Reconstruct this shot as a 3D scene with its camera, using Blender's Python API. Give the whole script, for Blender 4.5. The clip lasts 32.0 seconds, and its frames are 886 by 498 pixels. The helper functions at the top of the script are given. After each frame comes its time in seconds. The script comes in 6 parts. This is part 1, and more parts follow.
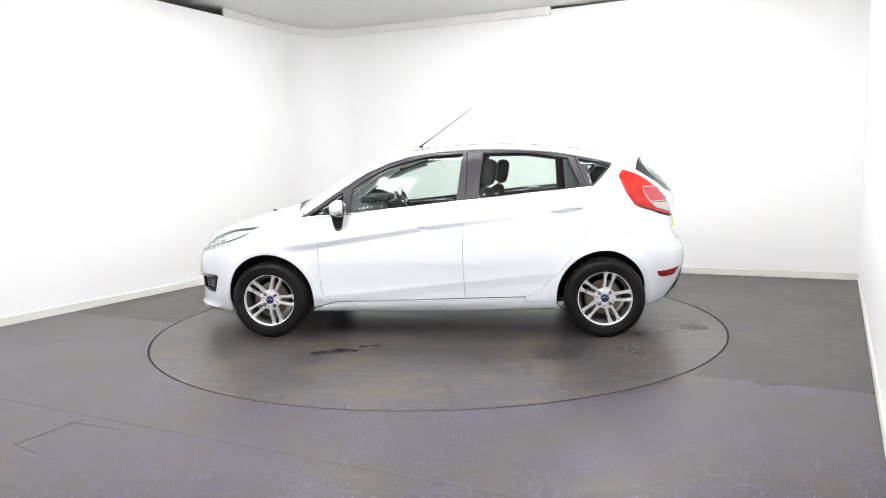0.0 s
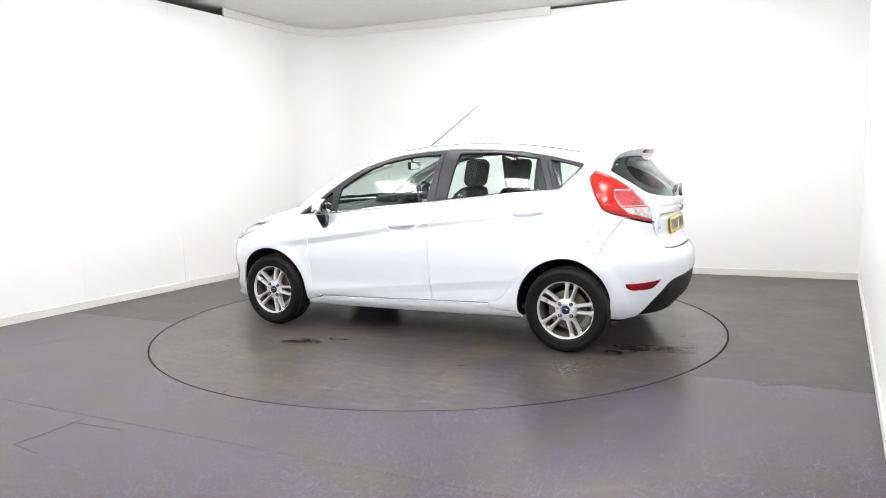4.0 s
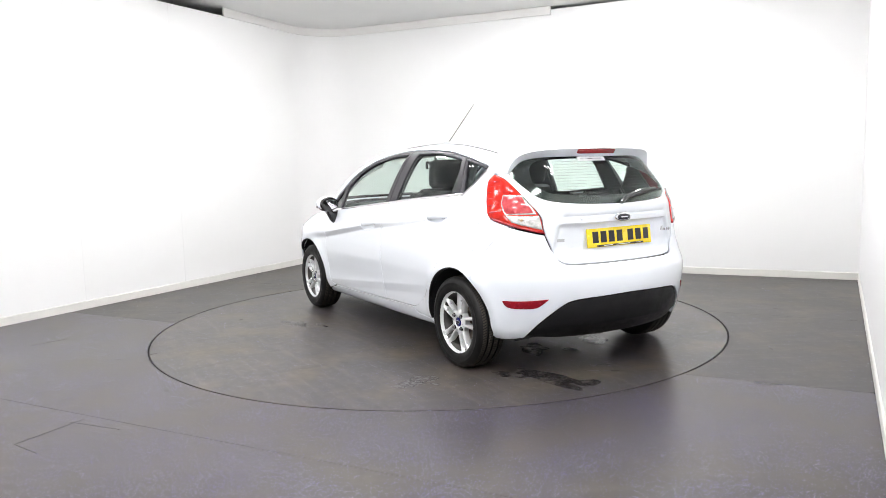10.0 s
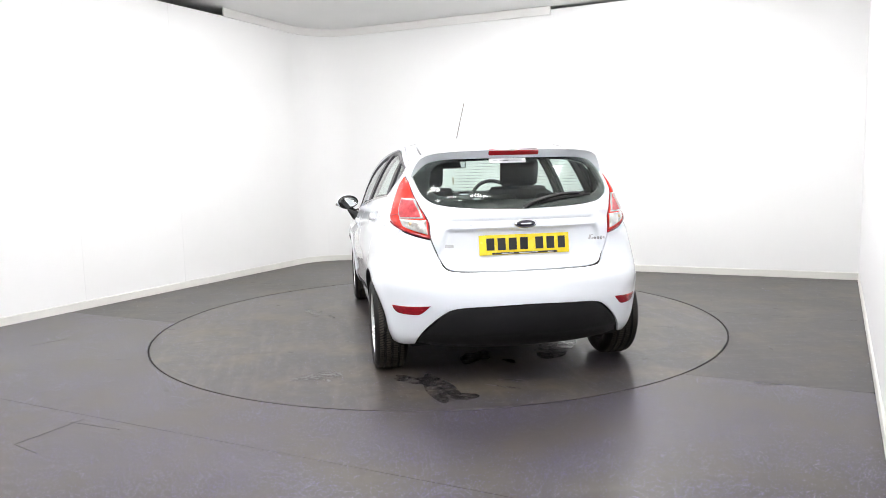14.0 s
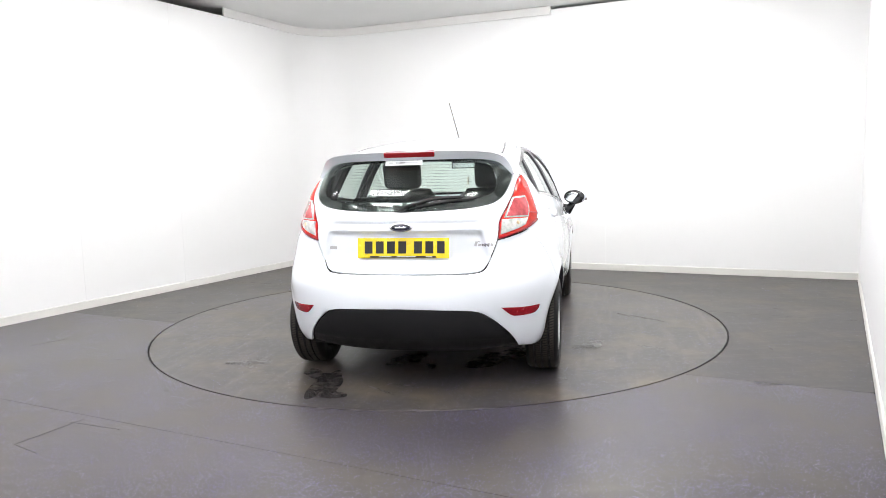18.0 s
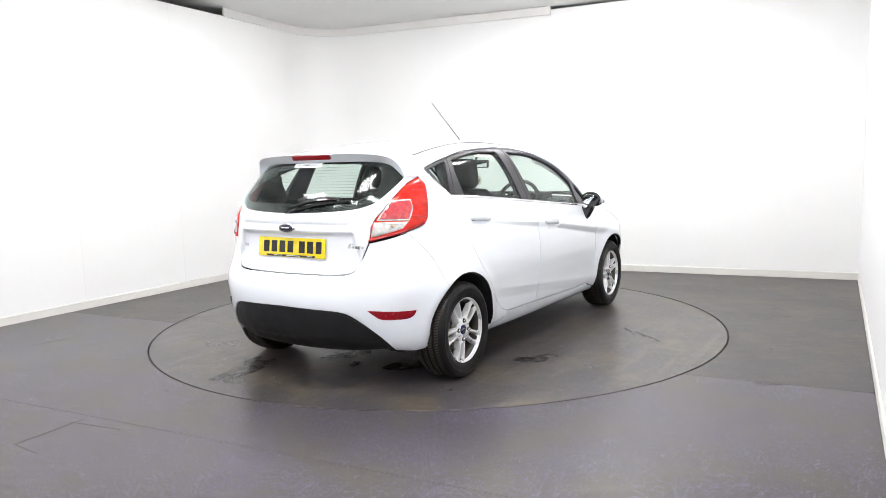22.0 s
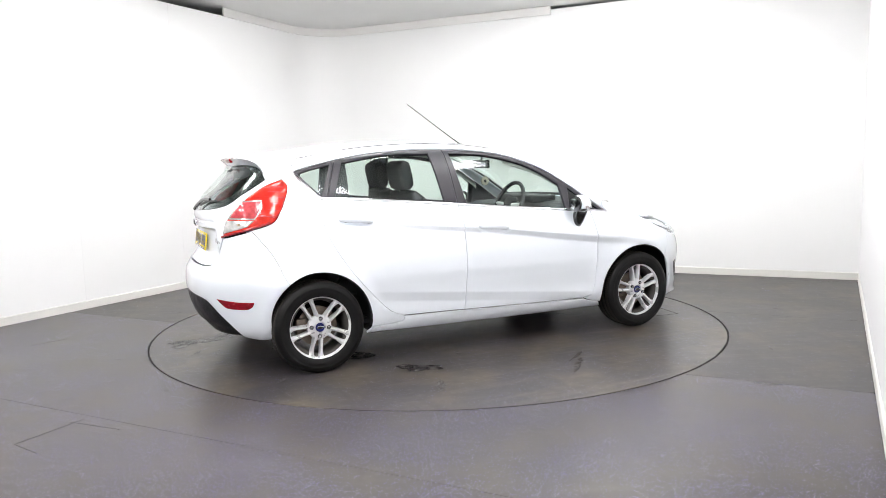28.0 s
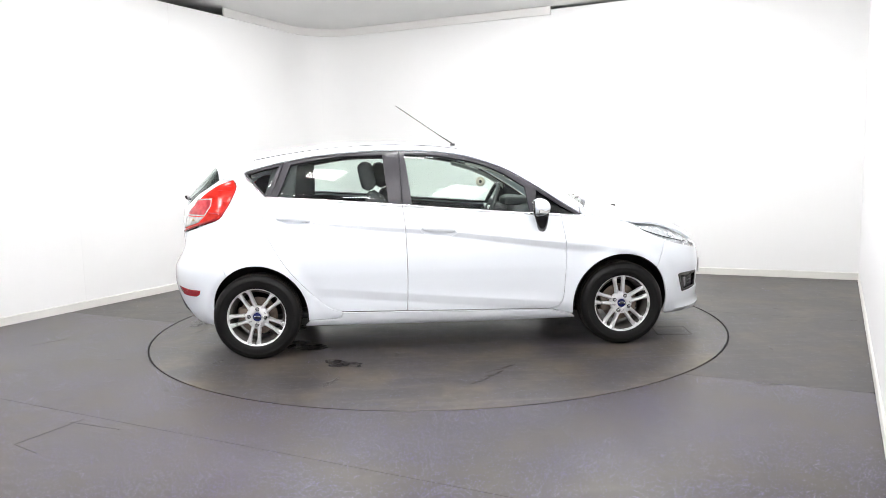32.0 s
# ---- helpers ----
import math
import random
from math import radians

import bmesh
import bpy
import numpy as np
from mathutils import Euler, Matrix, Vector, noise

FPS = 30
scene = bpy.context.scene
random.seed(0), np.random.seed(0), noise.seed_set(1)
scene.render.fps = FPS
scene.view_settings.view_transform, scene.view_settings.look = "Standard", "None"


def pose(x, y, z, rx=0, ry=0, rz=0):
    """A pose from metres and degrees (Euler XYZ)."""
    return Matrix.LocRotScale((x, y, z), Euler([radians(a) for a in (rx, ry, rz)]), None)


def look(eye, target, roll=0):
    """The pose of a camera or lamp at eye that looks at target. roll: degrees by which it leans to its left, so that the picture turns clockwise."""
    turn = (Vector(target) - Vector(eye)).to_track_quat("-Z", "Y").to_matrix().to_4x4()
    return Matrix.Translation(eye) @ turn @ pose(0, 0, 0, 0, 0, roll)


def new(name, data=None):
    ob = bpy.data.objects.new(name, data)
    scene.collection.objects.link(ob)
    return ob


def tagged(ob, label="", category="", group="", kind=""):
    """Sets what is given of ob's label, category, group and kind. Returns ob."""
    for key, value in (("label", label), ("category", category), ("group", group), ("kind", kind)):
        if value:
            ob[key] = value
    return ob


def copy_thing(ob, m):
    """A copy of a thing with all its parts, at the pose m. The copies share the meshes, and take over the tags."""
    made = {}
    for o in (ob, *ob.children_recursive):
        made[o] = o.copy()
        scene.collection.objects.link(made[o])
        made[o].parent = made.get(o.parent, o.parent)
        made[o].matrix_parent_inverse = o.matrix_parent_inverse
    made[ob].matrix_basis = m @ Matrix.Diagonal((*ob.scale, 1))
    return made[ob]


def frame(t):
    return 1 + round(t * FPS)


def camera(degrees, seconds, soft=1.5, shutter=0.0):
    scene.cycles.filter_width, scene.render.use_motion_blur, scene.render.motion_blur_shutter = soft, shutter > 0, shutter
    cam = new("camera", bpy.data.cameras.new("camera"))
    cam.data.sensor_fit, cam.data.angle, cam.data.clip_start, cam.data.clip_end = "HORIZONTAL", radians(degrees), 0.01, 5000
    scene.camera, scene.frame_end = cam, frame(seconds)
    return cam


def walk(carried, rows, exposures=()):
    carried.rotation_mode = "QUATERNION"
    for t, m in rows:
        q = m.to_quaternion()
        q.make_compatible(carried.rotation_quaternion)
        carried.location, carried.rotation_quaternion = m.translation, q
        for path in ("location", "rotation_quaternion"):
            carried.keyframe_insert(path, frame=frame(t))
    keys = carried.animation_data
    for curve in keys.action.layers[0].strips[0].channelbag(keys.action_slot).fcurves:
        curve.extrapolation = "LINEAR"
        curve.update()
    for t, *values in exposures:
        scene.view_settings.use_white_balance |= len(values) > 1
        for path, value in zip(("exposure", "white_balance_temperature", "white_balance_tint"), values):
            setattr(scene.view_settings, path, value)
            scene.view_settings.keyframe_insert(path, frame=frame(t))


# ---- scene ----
cam = camera(63.08, 32.0, soft=0.85)
EYE = (0.0, -5.855, 1.263)
POSE = look(EYE, (0.04268, -0.88823, 0.69065), -1.465)
walk(cam, [(0.0, POSE), (32.0, POSE)], exposures=[(0.0, -0.14), (32.0, -0.14)])

# ---- light ----
world = bpy.data.worlds.new("room_air")
world.use_nodes = True
world.node_tree.nodes["Background"].inputs[0].default_value = (0.9, 0.95, 1.0, 1)
world.node_tree.nodes["Background"].inputs[1].default_value = 0.05
scene.world = world
PANEL_GLOW = 33.0

# ---- materials ----


def shader(name):
    m = bpy.data.materials.new(name)
    m.use_nodes = True
    return m, m.node_tree.nodes, m.node_tree.links, m.node_tree.nodes["Principled BSDF"]


def surface(name, color, rough=0.5, metal=0.0, vary=0.06, scale=8.0, fine=120.0, bump=0.0, coat=0.0, spec=0.5, rvary=0.08, coat_rough=0.04, bump_scale=None):
    """A principled surface with colour and gloss that vary at two scales, and fine relief."""
    m, nodes, links, b = shader(name)
    tc = nodes.new("ShaderNodeTexCoord")
    big, small = nodes.new("ShaderNodeTexNoise"), nodes.new("ShaderNodeTexNoise")
    big.inputs["Scale"].default_value, small.inputs["Scale"].default_value = scale, fine
    big.inputs["Detail"].default_value = 5
    for n in (big, small):
        links.new(tc.outputs["Object"], n.inputs["Vector"])
    add = nodes.new("ShaderNodeMath")
    add.operation = "MULTIPLY_ADD"
    add.inputs[1].default_value = 0.35
    links.new(small.outputs["Fac"], add.inputs[0])
    links.new(big.outputs["Fac"], add.inputs[2])
    ramp = nodes.new("ShaderNodeMapRange")
    ramp.inputs[1].default_value, ramp.inputs[2].default_value = 0.35, 1.0
    ramp.inputs[3].default_value, ramp.inputs[4].default_value = 1 - vary, 1 + vary
    links.new(add.outputs[0], ramp.inputs[0])
    mul = nodes.new("ShaderNodeVectorMath")
    mul.operation = "SCALE"
    mul.inputs[0].default_value = color[:3]
    links.new(ramp.outputs[0], mul.inputs["Scale"])
    links.new(mul.outputs[0], b.inputs["Base Color"])
    rr = nodes.new("ShaderNodeMapRange")
    rr.inputs[1].default_value, rr.inputs[2].default_value = 0.3, 0.7
    rr.inputs[3].default_value, rr.inputs[4].default_value = max(0.02, rough - rvary), min(1, rough + rvary)
    links.new(big.outputs["Fac"], rr.inputs[0])
    links.new(rr.outputs[0], b.inputs["Roughness"])
    b.inputs["Metallic"].default_value = metal
    b.inputs["Specular IOR Level"].default_value = spec
    b.inputs["Coat Weight"].default_value = coat
    b.inputs["Coat Roughness"].default_value = coat_rough
    if bump:
        bn = nodes.new("ShaderNodeBump")
        bn.inputs["Strength"].default_value, bn.inputs["Distance"].default_value = bump, 0.002
        src = small
        if bump_scale:
            src = nodes.new("ShaderNodeTexNoise")
            src.inputs["Scale"].default_value = bump_scale
            links.new(tc.outputs["Object"], src.inputs["Vector"])
        links.new(src.outputs["Fac"], bn.inputs["Height"])
        links.new(bn.outputs[0], b.inputs["Normal"])
    return m


def glazing(name, tint, ior=1.5, rough=0.0):
    """A thin clear pane: it lets tinted light through and mirrors by Fresnel."""
    m, nodes, links, b = shader(name)
    nodes.remove(b)
    t, g, mix, lw = (nodes.new("ShaderNode" + k) for k in ("BsdfTransparent", "BsdfGlossy", "MixShader", "LayerWeight"))
    t.inputs[0].default_value = (*tint, 1)
    g.inputs["Roughness"].default_value = rough
    g.inputs[0].default_value = (0.95, 0.97, 0.97, 1)
    lw.inputs[0].default_value = 0.5
    power, fac = nodes.new("ShaderNodeMath"), nodes.new("ShaderNodeMath")
    power.operation, power.inputs[1].default_value = "POWER", 5.0
    base = ((ior - 1) / (ior + 1)) ** 2
    fac.operation, fac.inputs[1].default_value, fac.inputs[2].default_value = "MULTIPLY_ADD", 1 - base, base
    links.new(lw.outputs["Facing"], power.inputs[0])
    links.new(power.outputs[0], fac.inputs[0])
    links.new(fac.outputs[0], mix.inputs[0])
    links.new(t.outputs[0], mix.inputs[1])
    links.new(g.outputs[0], mix.inputs[2])
    links.new(mix.outputs[0], nodes["Material Output"].inputs[0])
    return m


def glowing(name, color, strength):
    m, nodes, links, b = shader(name)
    b.inputs["Base Color"].default_value = (0.85, 0.85, 0.85, 1)
    b.inputs["Emission Color"].default_value = (*color, 1)
    b.inputs["Emission Strength"].default_value = strength
    return m


def vinyl(name, sparkle, tone=1.0, gloss=0.30, worn=0.0):
    """Dark grey safety flooring: mottled wear, scuffs and, where it is fresh, bright mineral flecks."""
    m, nodes, links, b = shader(name)
    tc = nodes.new("ShaderNodeTexCoord")
    shift = nodes.new("ShaderNodeMapping")
    shift.inputs["Location"].default_value = (3.73, 1.31, 0.417)
    links.new(tc.outputs["Object"], shift.inputs["Vector"])
    geo = nodes.new("ShaderNodeNewGeometry")
    noise_big, noise_mid, noise_fine = (nodes.new("ShaderNodeTexNoise") for _ in range(3))
    for n, s, d in ((noise_big, 0.9, 6), (noise_mid, 2.6, 10), (noise_fine, 260.0, 2)):
        n.inputs["Scale"].default_value, n.inputs["Detail"].default_value = s, d
        links.new(shift.outputs[0], n.inputs["Vector"])
    ramp = nodes.new("ShaderNodeValToRGB")
    ramp.color_ramp.elements[0].position, ramp.color_ramp.elements[1].position = 0.32, 0.68
    ramp.color_ramp.elements[0].color = (0.052 * tone, 0.047 * tone, 0.050 * tone, 1)
    ramp.color_ramp.elements[1].color = (0.088 * tone, 0.080 * tone, 0.079 * tone, 1)
    links.new(noise_big.outputs["Fac"], ramp.inputs[0])
    dirt = nodes.new("ShaderNodeValToRGB")
    dirt.color_ramp.elements[0].position, dirt.color_ramp.elements[1].position = 0.46, 0.72
    dirt.color_ramp.elements[0].color, dirt.color_ramp.elements[1].color = (0, 0, 0, 1), (1, 1, 1, 1)
    links.new(noise_mid.outputs["Fac"], dirt.inputs[0])
    mix = nodes.new("ShaderNodeMix")
    mix.data_type, mix.blend_type = "RGBA", "MIX"
    mix.inputs[7].default_value = (0.150 * tone, 0.122 * tone, 0.080 * tone, 1)
    scale = nodes.new("ShaderNodeMath")
    scale.operation, scale.inputs[1].default_value = "MULTIPLY", 0.35 + 0.4 * worn
    links.new(dirt.outputs[0], scale.inputs[0])
    links.new(scale.outputs[0], mix.inputs[0])
    links.new(ramp.outputs[0], mix.inputs[6])
    last = mix.outputs[2]
    # rubbed streaks and a finer mottle of dirt
    for stretch, sc, lo, hi, tint, amount in (((1.0, 11.0, 1.0), 1.6, 0.52, 0.80, (0.19, 0.165, 0.14), 0.55), ((7.0, 1.0, 1.0), 2.2, 0.56, 0.82, (0.020, 0.017, 0.016), 0.6), ((1.0, 1.0, 1.0), 16.0, 0.40, 0.75, (0.020, 0.018, 0.018), 0.45), ((1.0, 1.0, 1.0), 34.0, 0.60, 0.72, (0.22, 0.20, 0.18), 0.40)):
        place = nodes.new("ShaderNodeMapping")
        place.inputs["Scale"].default_value, place.inputs["Rotation"].default_value = stretch, (0, 0, 0.5)
        links.new(shift.outputs[0], place.inputs["Vector"])
        grain = nodes.new("ShaderNodeTexNoise")
        grain.inputs["Scale"].default_value, grain.inputs["Detail"].default_value = sc, 8
        links.new(place.outputs[0], grain.inputs["Vector"])
        reach = nodes.new("ShaderNodeMapRange")
        reach.inputs[1].default_value, reach.inputs[2].default_value, reach.inputs[4].default_value = lo, hi, amount * (0.4 + 0.6 * worn)
        links.new(grain.outputs["Fac"], reach.inputs[0])
        blend = nodes.new("ShaderNodeMix")
        blend.data_type = "RGBA"
        blend.inputs[7].default_value = (tint[0] * tone, tint[1] * tone, tint[2] * tone, 1)
        links.new(reach.outputs[0], blend.inputs[0])
        links.new(last, blend.inputs[6])
        last = blend.outputs[2]
    # flecks: some of the cells of a fine net are bright, white or violet, of uneven size, and rubbed away in patches
    vor = nodes.new("ShaderNodeTexVoronoi")
    vor.voronoi_dimensions, vor.inputs["Scale"].default_value = "2D", 180.0
    links.new(shift.outputs[0], vor.inputs["Vector"])
    sep = nodes.new("ShaderNodeSeparateColor")
    links.new(vor.outputs["Color"], sep.inputs[0])
    size = nodes.new("ShaderNodeMath")
    size.operation, size.inputs[1].default_value, size.inputs[2].default_value = "MULTIPLY_ADD", 0.26, 0.14
    links.new(sep.outputs[2], size.inputs[0])
    near = nodes.new("ShaderNodeMath")
    near.operation = "LESS_THAN"
    links.new(vor.outputs["Distance"], near.inputs[0])
    links.new(size.outputs[0], near.inputs[1])
    rubbed = nodes.new("ShaderNodeMapRange")
    rubbed.inputs[1].default_value, rubbed.inputs[2].default_value = 0.62, 0.42
    rubbed.inputs[3].default_value, rubbed.inputs[4].default_value = sparkle * 0.25, sparkle
    links.new(noise_mid.outputs["Fac"], rubbed.inputs[0])
    few = nodes.new("ShaderNodeMath")
    few.operation = "LESS_THAN"
    links.new(sep.outputs[0], few.inputs[0])
    links.new(rubbed.outputs[0], few.inputs[1])
    both = nodes.new("ShaderNodeMath")
    both.operation = "MULTIPLY"
    links.new(near.outputs[0], both.inputs[0])
    links.new(few.outputs[0], both.inputs[1])
    hue = nodes.new("ShaderNodeMix")
    hue.data_type = "RGBA"
    hue.inputs[6].default_value, hue.inputs[7].default_value = (0.13, 0.09, 0.48, 1), (0.52, 0.50, 0.62, 1)
    links.new(sep.outputs[1], hue.inputs[0])
    fleck = nodes.new("ShaderNodeMix")
    fleck.data_type = "RGBA"
    links.new(both.outputs[0], fleck.inputs[0])
    links.new(last, fleck.inputs[6])
    links.new(hue.outputs[2], fleck.inputs[7])
    links.new(fleck.outputs[2], b.inputs["Base Color"])
    rough = nodes.new("ShaderNodeMapRange")
    rough.inputs[1].default_value, rough.inputs[2].default_value = 0.3, 0.7
    rough.inputs[3].default_value, rough.inputs[4].default_value = gloss - 0.03, gloss + 0.05
    links.new(noise_big.outputs["Fac"], rough.inputs[0])
    links.new(rough.outputs[0], b.inputs["Roughness"])
    b.inputs["Specular IOR Level"].default_value = 0.30
    bn = nodes.new("ShaderNodeBump")
    bn.inputs["Strength"].default_value, bn.inputs["Distance"].default_value = 0.08, 0.001
    links.new(noise_fine.outputs["Fac"], bn.inputs["Height"])
    links.new(bn.outputs[0], b.inputs["Normal"])
    return m


def stain(name, color, rough, scale, lo, hi):
    """A film on the floor that is broken up, with a ragged soft edge."""
    m = surface(name, color, rough, vary=0.3, scale=scale, rvary=0.06)
    nodes, links = m.node_tree.nodes, m.node_tree.links
    tc, noise, reach = (nodes.new("ShaderNode" + k) for k in ("TexCoord", "TexNoise", "MapRange"))
    noise.inputs["Scale"].default_value, noise.inputs["Detail"].default_value = scale, 6
    reach.inputs[1].default_value, reach.inputs[2].default_value = lo, hi
    links.new(tc.outputs["Object"], noise.inputs["Vector"])
    links.new(noise.outputs["Fac"], reach.inputs[0])
    links.new(reach.outputs[0], nodes["Principled BSDF"].inputs["Alpha"])
    return m


WALL = surface("wall_paint", (0.862, 0.862, 0.852), 0.55, vary=0.02, scale=1.2, fine=180, bump=0.12, rvary=0.05)
WALL_SIDE = surface("wall_paint_side", (0.862, 0.862, 0.860), 0.5, vary=0.02, scale=1.2, fine=180, bump=0.12, rvary=0.05)
TRIM = surface("trim_paint", (0.72, 0.71, 0.67), 0.45, vary=0.06, scale=3, bump=0.05)
PELMET = surface("pelmet_plastic", (0.80, 0.79, 0.77), 0.35, vary=0.02, scale=3)
CEILING = surface("ceiling_board", (0.80, 0.80, 0.785), 0.8, vary=0.03, scale=2, fine=90, bump=0.1)
CORE = surface("board_core", (0.55, 0.54, 0.52), 0.8, vary=0.1, scale=4)
# dark brown that puts the shade of the roof void into the colour
VOID_SHADE = surface("roof_void_shade", (0.10, 0.075, 0.06), 0.8, vary=0.2, scale=4)
LED = glowing("lit_diffuser", (0.995, 0.985, 1.0), PANEL_GLOW)
LED_FRAME = surface("panel_frame", (0.75, 0.75, 0.75), 0.4, vary=0.02)
VINYL = vinyl("safety_vinyl", 0.26, 0.70)
VINYL_WORN = vinyl("worn_vinyl", 0.014, 0.68, 0.36, 0.7)
VINYL_DISC = vinyl("turntable_vinyl", 0.060, 0.88, 0.31, 1.0)
# for the unseen front wall: pale, so that it throws light onto the car
WALL_BOUNCE = surface("bounce_wall_paint", (0.84, 0.84, 0.84), 0.7, vary=0.05, scale=1.2, fine=180, bump=0.12)
SUBFLOOR = surface("dark_subfloor", (0.012, 0.012, 0.012), 0.7, vary=0.2)
STAIN_WET = stain("wet_stain", (0.033, 0.0300, 0.0305), 0.20, 13.0, 0.34, 0.56)
STAIN_RUST = stain("brown_stain", (0.042, 0.031, 0.020), 0.40, 24.0, 0.40, 0.62)
STAIN_PALE = stain("dried_stain", (0.120, 0.117, 0.118), 0.28, 30.0, 0.40, 0.60)
SCUFF = surface("scuff", (0.035, 0.03, 0.027), 0.5, vary=0.3, scale=20)

PAINT = surface("white_car_paint", (0.850, 0.888, 0.935), 0.32, vary=0.008, scale=3, fine=400, coat=1.0, rvary=0.03, coat_rough=0.035)
UNDER = surface("underbody_black", (0.012, 0.012, 0.013), 0.75, vary=0.3, scale=10)
BLACK_PLASTIC = surface("textured_black_plastic", (0.0100, 0.0100, 0.0110), 0.50, vary=0.1, scale=14, fine=700, bump=0.25, spec=0.32)
PILLAR = surface("satin_black_trim", (0.030, 0.028, 0.034), 0.38, vary=0.08, scale=8)
GLOSS_BLACK = surface("gloss_black", (0.010, 0.010, 0.011), 0.09, vary=0.05, scale=6, rvary=0.03, coat=0.6)
RUBBER = surface("tyre_rubber", (0.0052, 0.0049, 0.0048), 0.46, vary=0.35, scale=16, fine=240, bump=0.15, spec=0.26, rvary=0.14)
TREAD = surface("dusty_tread", (0.036, 0.030, 0.023), 0.8, vary=0.3, scale=22, fine=240, bump=0.4)
ALLOY = surface("silver_alloy", (0.72, 0.725, 0.73), 0.33, metal=0.42, vary=0.05, scale=20, fine=300, coat=0.25)
BARREL_DARK = surface("dark_barrel", (0.062, 0.057, 0.052), 0.5, metal=0.4, vary=0.3, scale=18)
STEEL = surface("brake_steel", (0.20, 0.16, 0.13), 0.45, metal=0.7, vary=0.35, scale=25)
CHROME = surface("chrome", (0.80, 0.80, 0.82), 0.10, metal=1.0, vary=0.03, rvary=0.03)
NUT = surface("wheel_nut_steel", (0.55, 0.55, 0.56), 0.25, metal=1.0, vary=0.05)
BADGE_BLUE = surface("blue_enamel", (0.012, 0.018, 0.11), 0.15, vary=0.1, coat=0.5)
BADGE_DARK = surface("dark_blue_enamel", (0.010, 0.012, 0.035), 0.15, vary=0.1, coat=0.5)
LENS_RED = surface("red_lens", (0.60, 0.018, 0.010), 0.13, vary=0.30, scale=26, fine=140, rvary=0.04, spec=0.4)
LENS_RED_DARK = surface("deep_red_lens", (0.26, 0.006, 0.010), 0.15, vary=0.15, scale=26, coat=0.4, rvary=0.04)
LENS_PINK = surface("pale_red_lens", (0.50, 0.05, 0.06), 0.15, vary=0.3, scale=40, coat=0.5, rvary=0.04)
LENS_CLEAR = surface("clear_reflector", (0.62, 0.60, 0.58), 0.16, metal=0.55, vary=0.35, scale=45, fine=120, coat=1.0)
LENS_AMBER = surface("amber_bulb", (0.48, 0.34, 0.20), 0.2, vary=0.2, scale=40, coat=1.0)
REFLECTOR = surface("red_reflector", (0.30, 0.006, 0.014), 0.2, vary=0.3, scale=60, coat=0.3)
LAMP_BOWL = surface("headlamp_reflector", (0.78, 0.79, 0.80), 0.22, metal=0.35, vary=0.3, scale=30)
LAMP_COVER = glazing("headlamp_cover", (0.90, 0.92, 0.93), 1.45)
GLASS = glazing("tinted_glass", (0.845, 0.925, 0.885), 1.50)
# tint far deeper than the other panes: it stands for the unlit cabin behind
GLASS_DARK = glazing("dark_corner_glass", (0.09, 0.10, 0.10), 1.50)
GLASS_REAR = glazing("rear_glass", (0.83, 0.915, 0.875), 1.50)
FABRIC = surface("charcoal_fabric", (0.040, 0.040, 0.044), 0.9, vary=0.25, scale=20, fine=500, bump=0.4)
CABIN = surface("cabin_plastic", (0.032, 0.033, 0.036), 0.6, vary=0.12, scale=10, fine=400, bump=0.2)
HEADLINER = surface("pale_headliner", (0.42, 0.43, 0.41), 0.9, vary=0.06, scale=12, fine=300)
PLATE_YELLOW = surface("yellow_plate", (0.86, 0.66, 0.02), 0.25, vary=0.03, scale=10, fine=300, coat=0.4)
PLATE_WHITE = surface("white_plate", (0.8, 0.8, 0.78), 0.25, vary=0.03, coat=0.4)
INK = surface("black_ink", (0.012, 0.012, 0.012), 0.4, vary=0.05)
STICKER = surface("white_sticker", (0.72, 0.74, 0.74), 0.5, vary=0.05)
PAPER_TAG = surface("printed_card", (0.62, 0.58, 0.46), 0.6, vary=0.25, scale=60)
MIRROR_GLASS = surface("mirror_glass", (0.85, 0.87, 0.88), 0.03, metal=1.0, vary=0.02, rvary=0.01)
SCRIPT = surface("dull_chrome", (0.50, 0.51, 0.53), 0.3, metal=0.6, vary=0.1)

# ---- helpers for building ----


def mesh(name, verts, faces, material, angle=32):
    me = bpy.data.meshes.new(name)
    me.from_pydata([tuple(map(float, v)) for v in verts], [], [tuple(map(int, f)) for f in faces])
    me.materials.append(material)
    me.polygons.foreach_set("use_smooth", [True] * len(me.polygons))
    me.set_sharp_from_angle(angle=radians(angle))
    me.update()
    return me


def part(name, data, material=None, parent=None, label=""):
    """Links a mesh, or a bmesh, as one object under a thing or under a part."""
    if isinstance(data, bmesh.types.BMesh):
        me = bpy.data.meshes.new(name)
        data.to_mesh(me)
        data.free()
        me.materials.append(material)
        me.polygons.foreach_set("use_smooth", [True] * len(me.polygons))
        me.set_sharp_from_angle(angle=radians(32))
        data = me
    ob = new(name, data)
    ob.parent = parent
    return tagged(ob, label)


def mirrored(me):
    m = me.copy()
    co = np.empty(len(m.vertices) * 3)
    m.vertices.foreach_get("co", co)
    co[1::3] *= -1
    m.vertices.foreach_set("co", co)
    m.flip_normals()
    m.update()
    return m


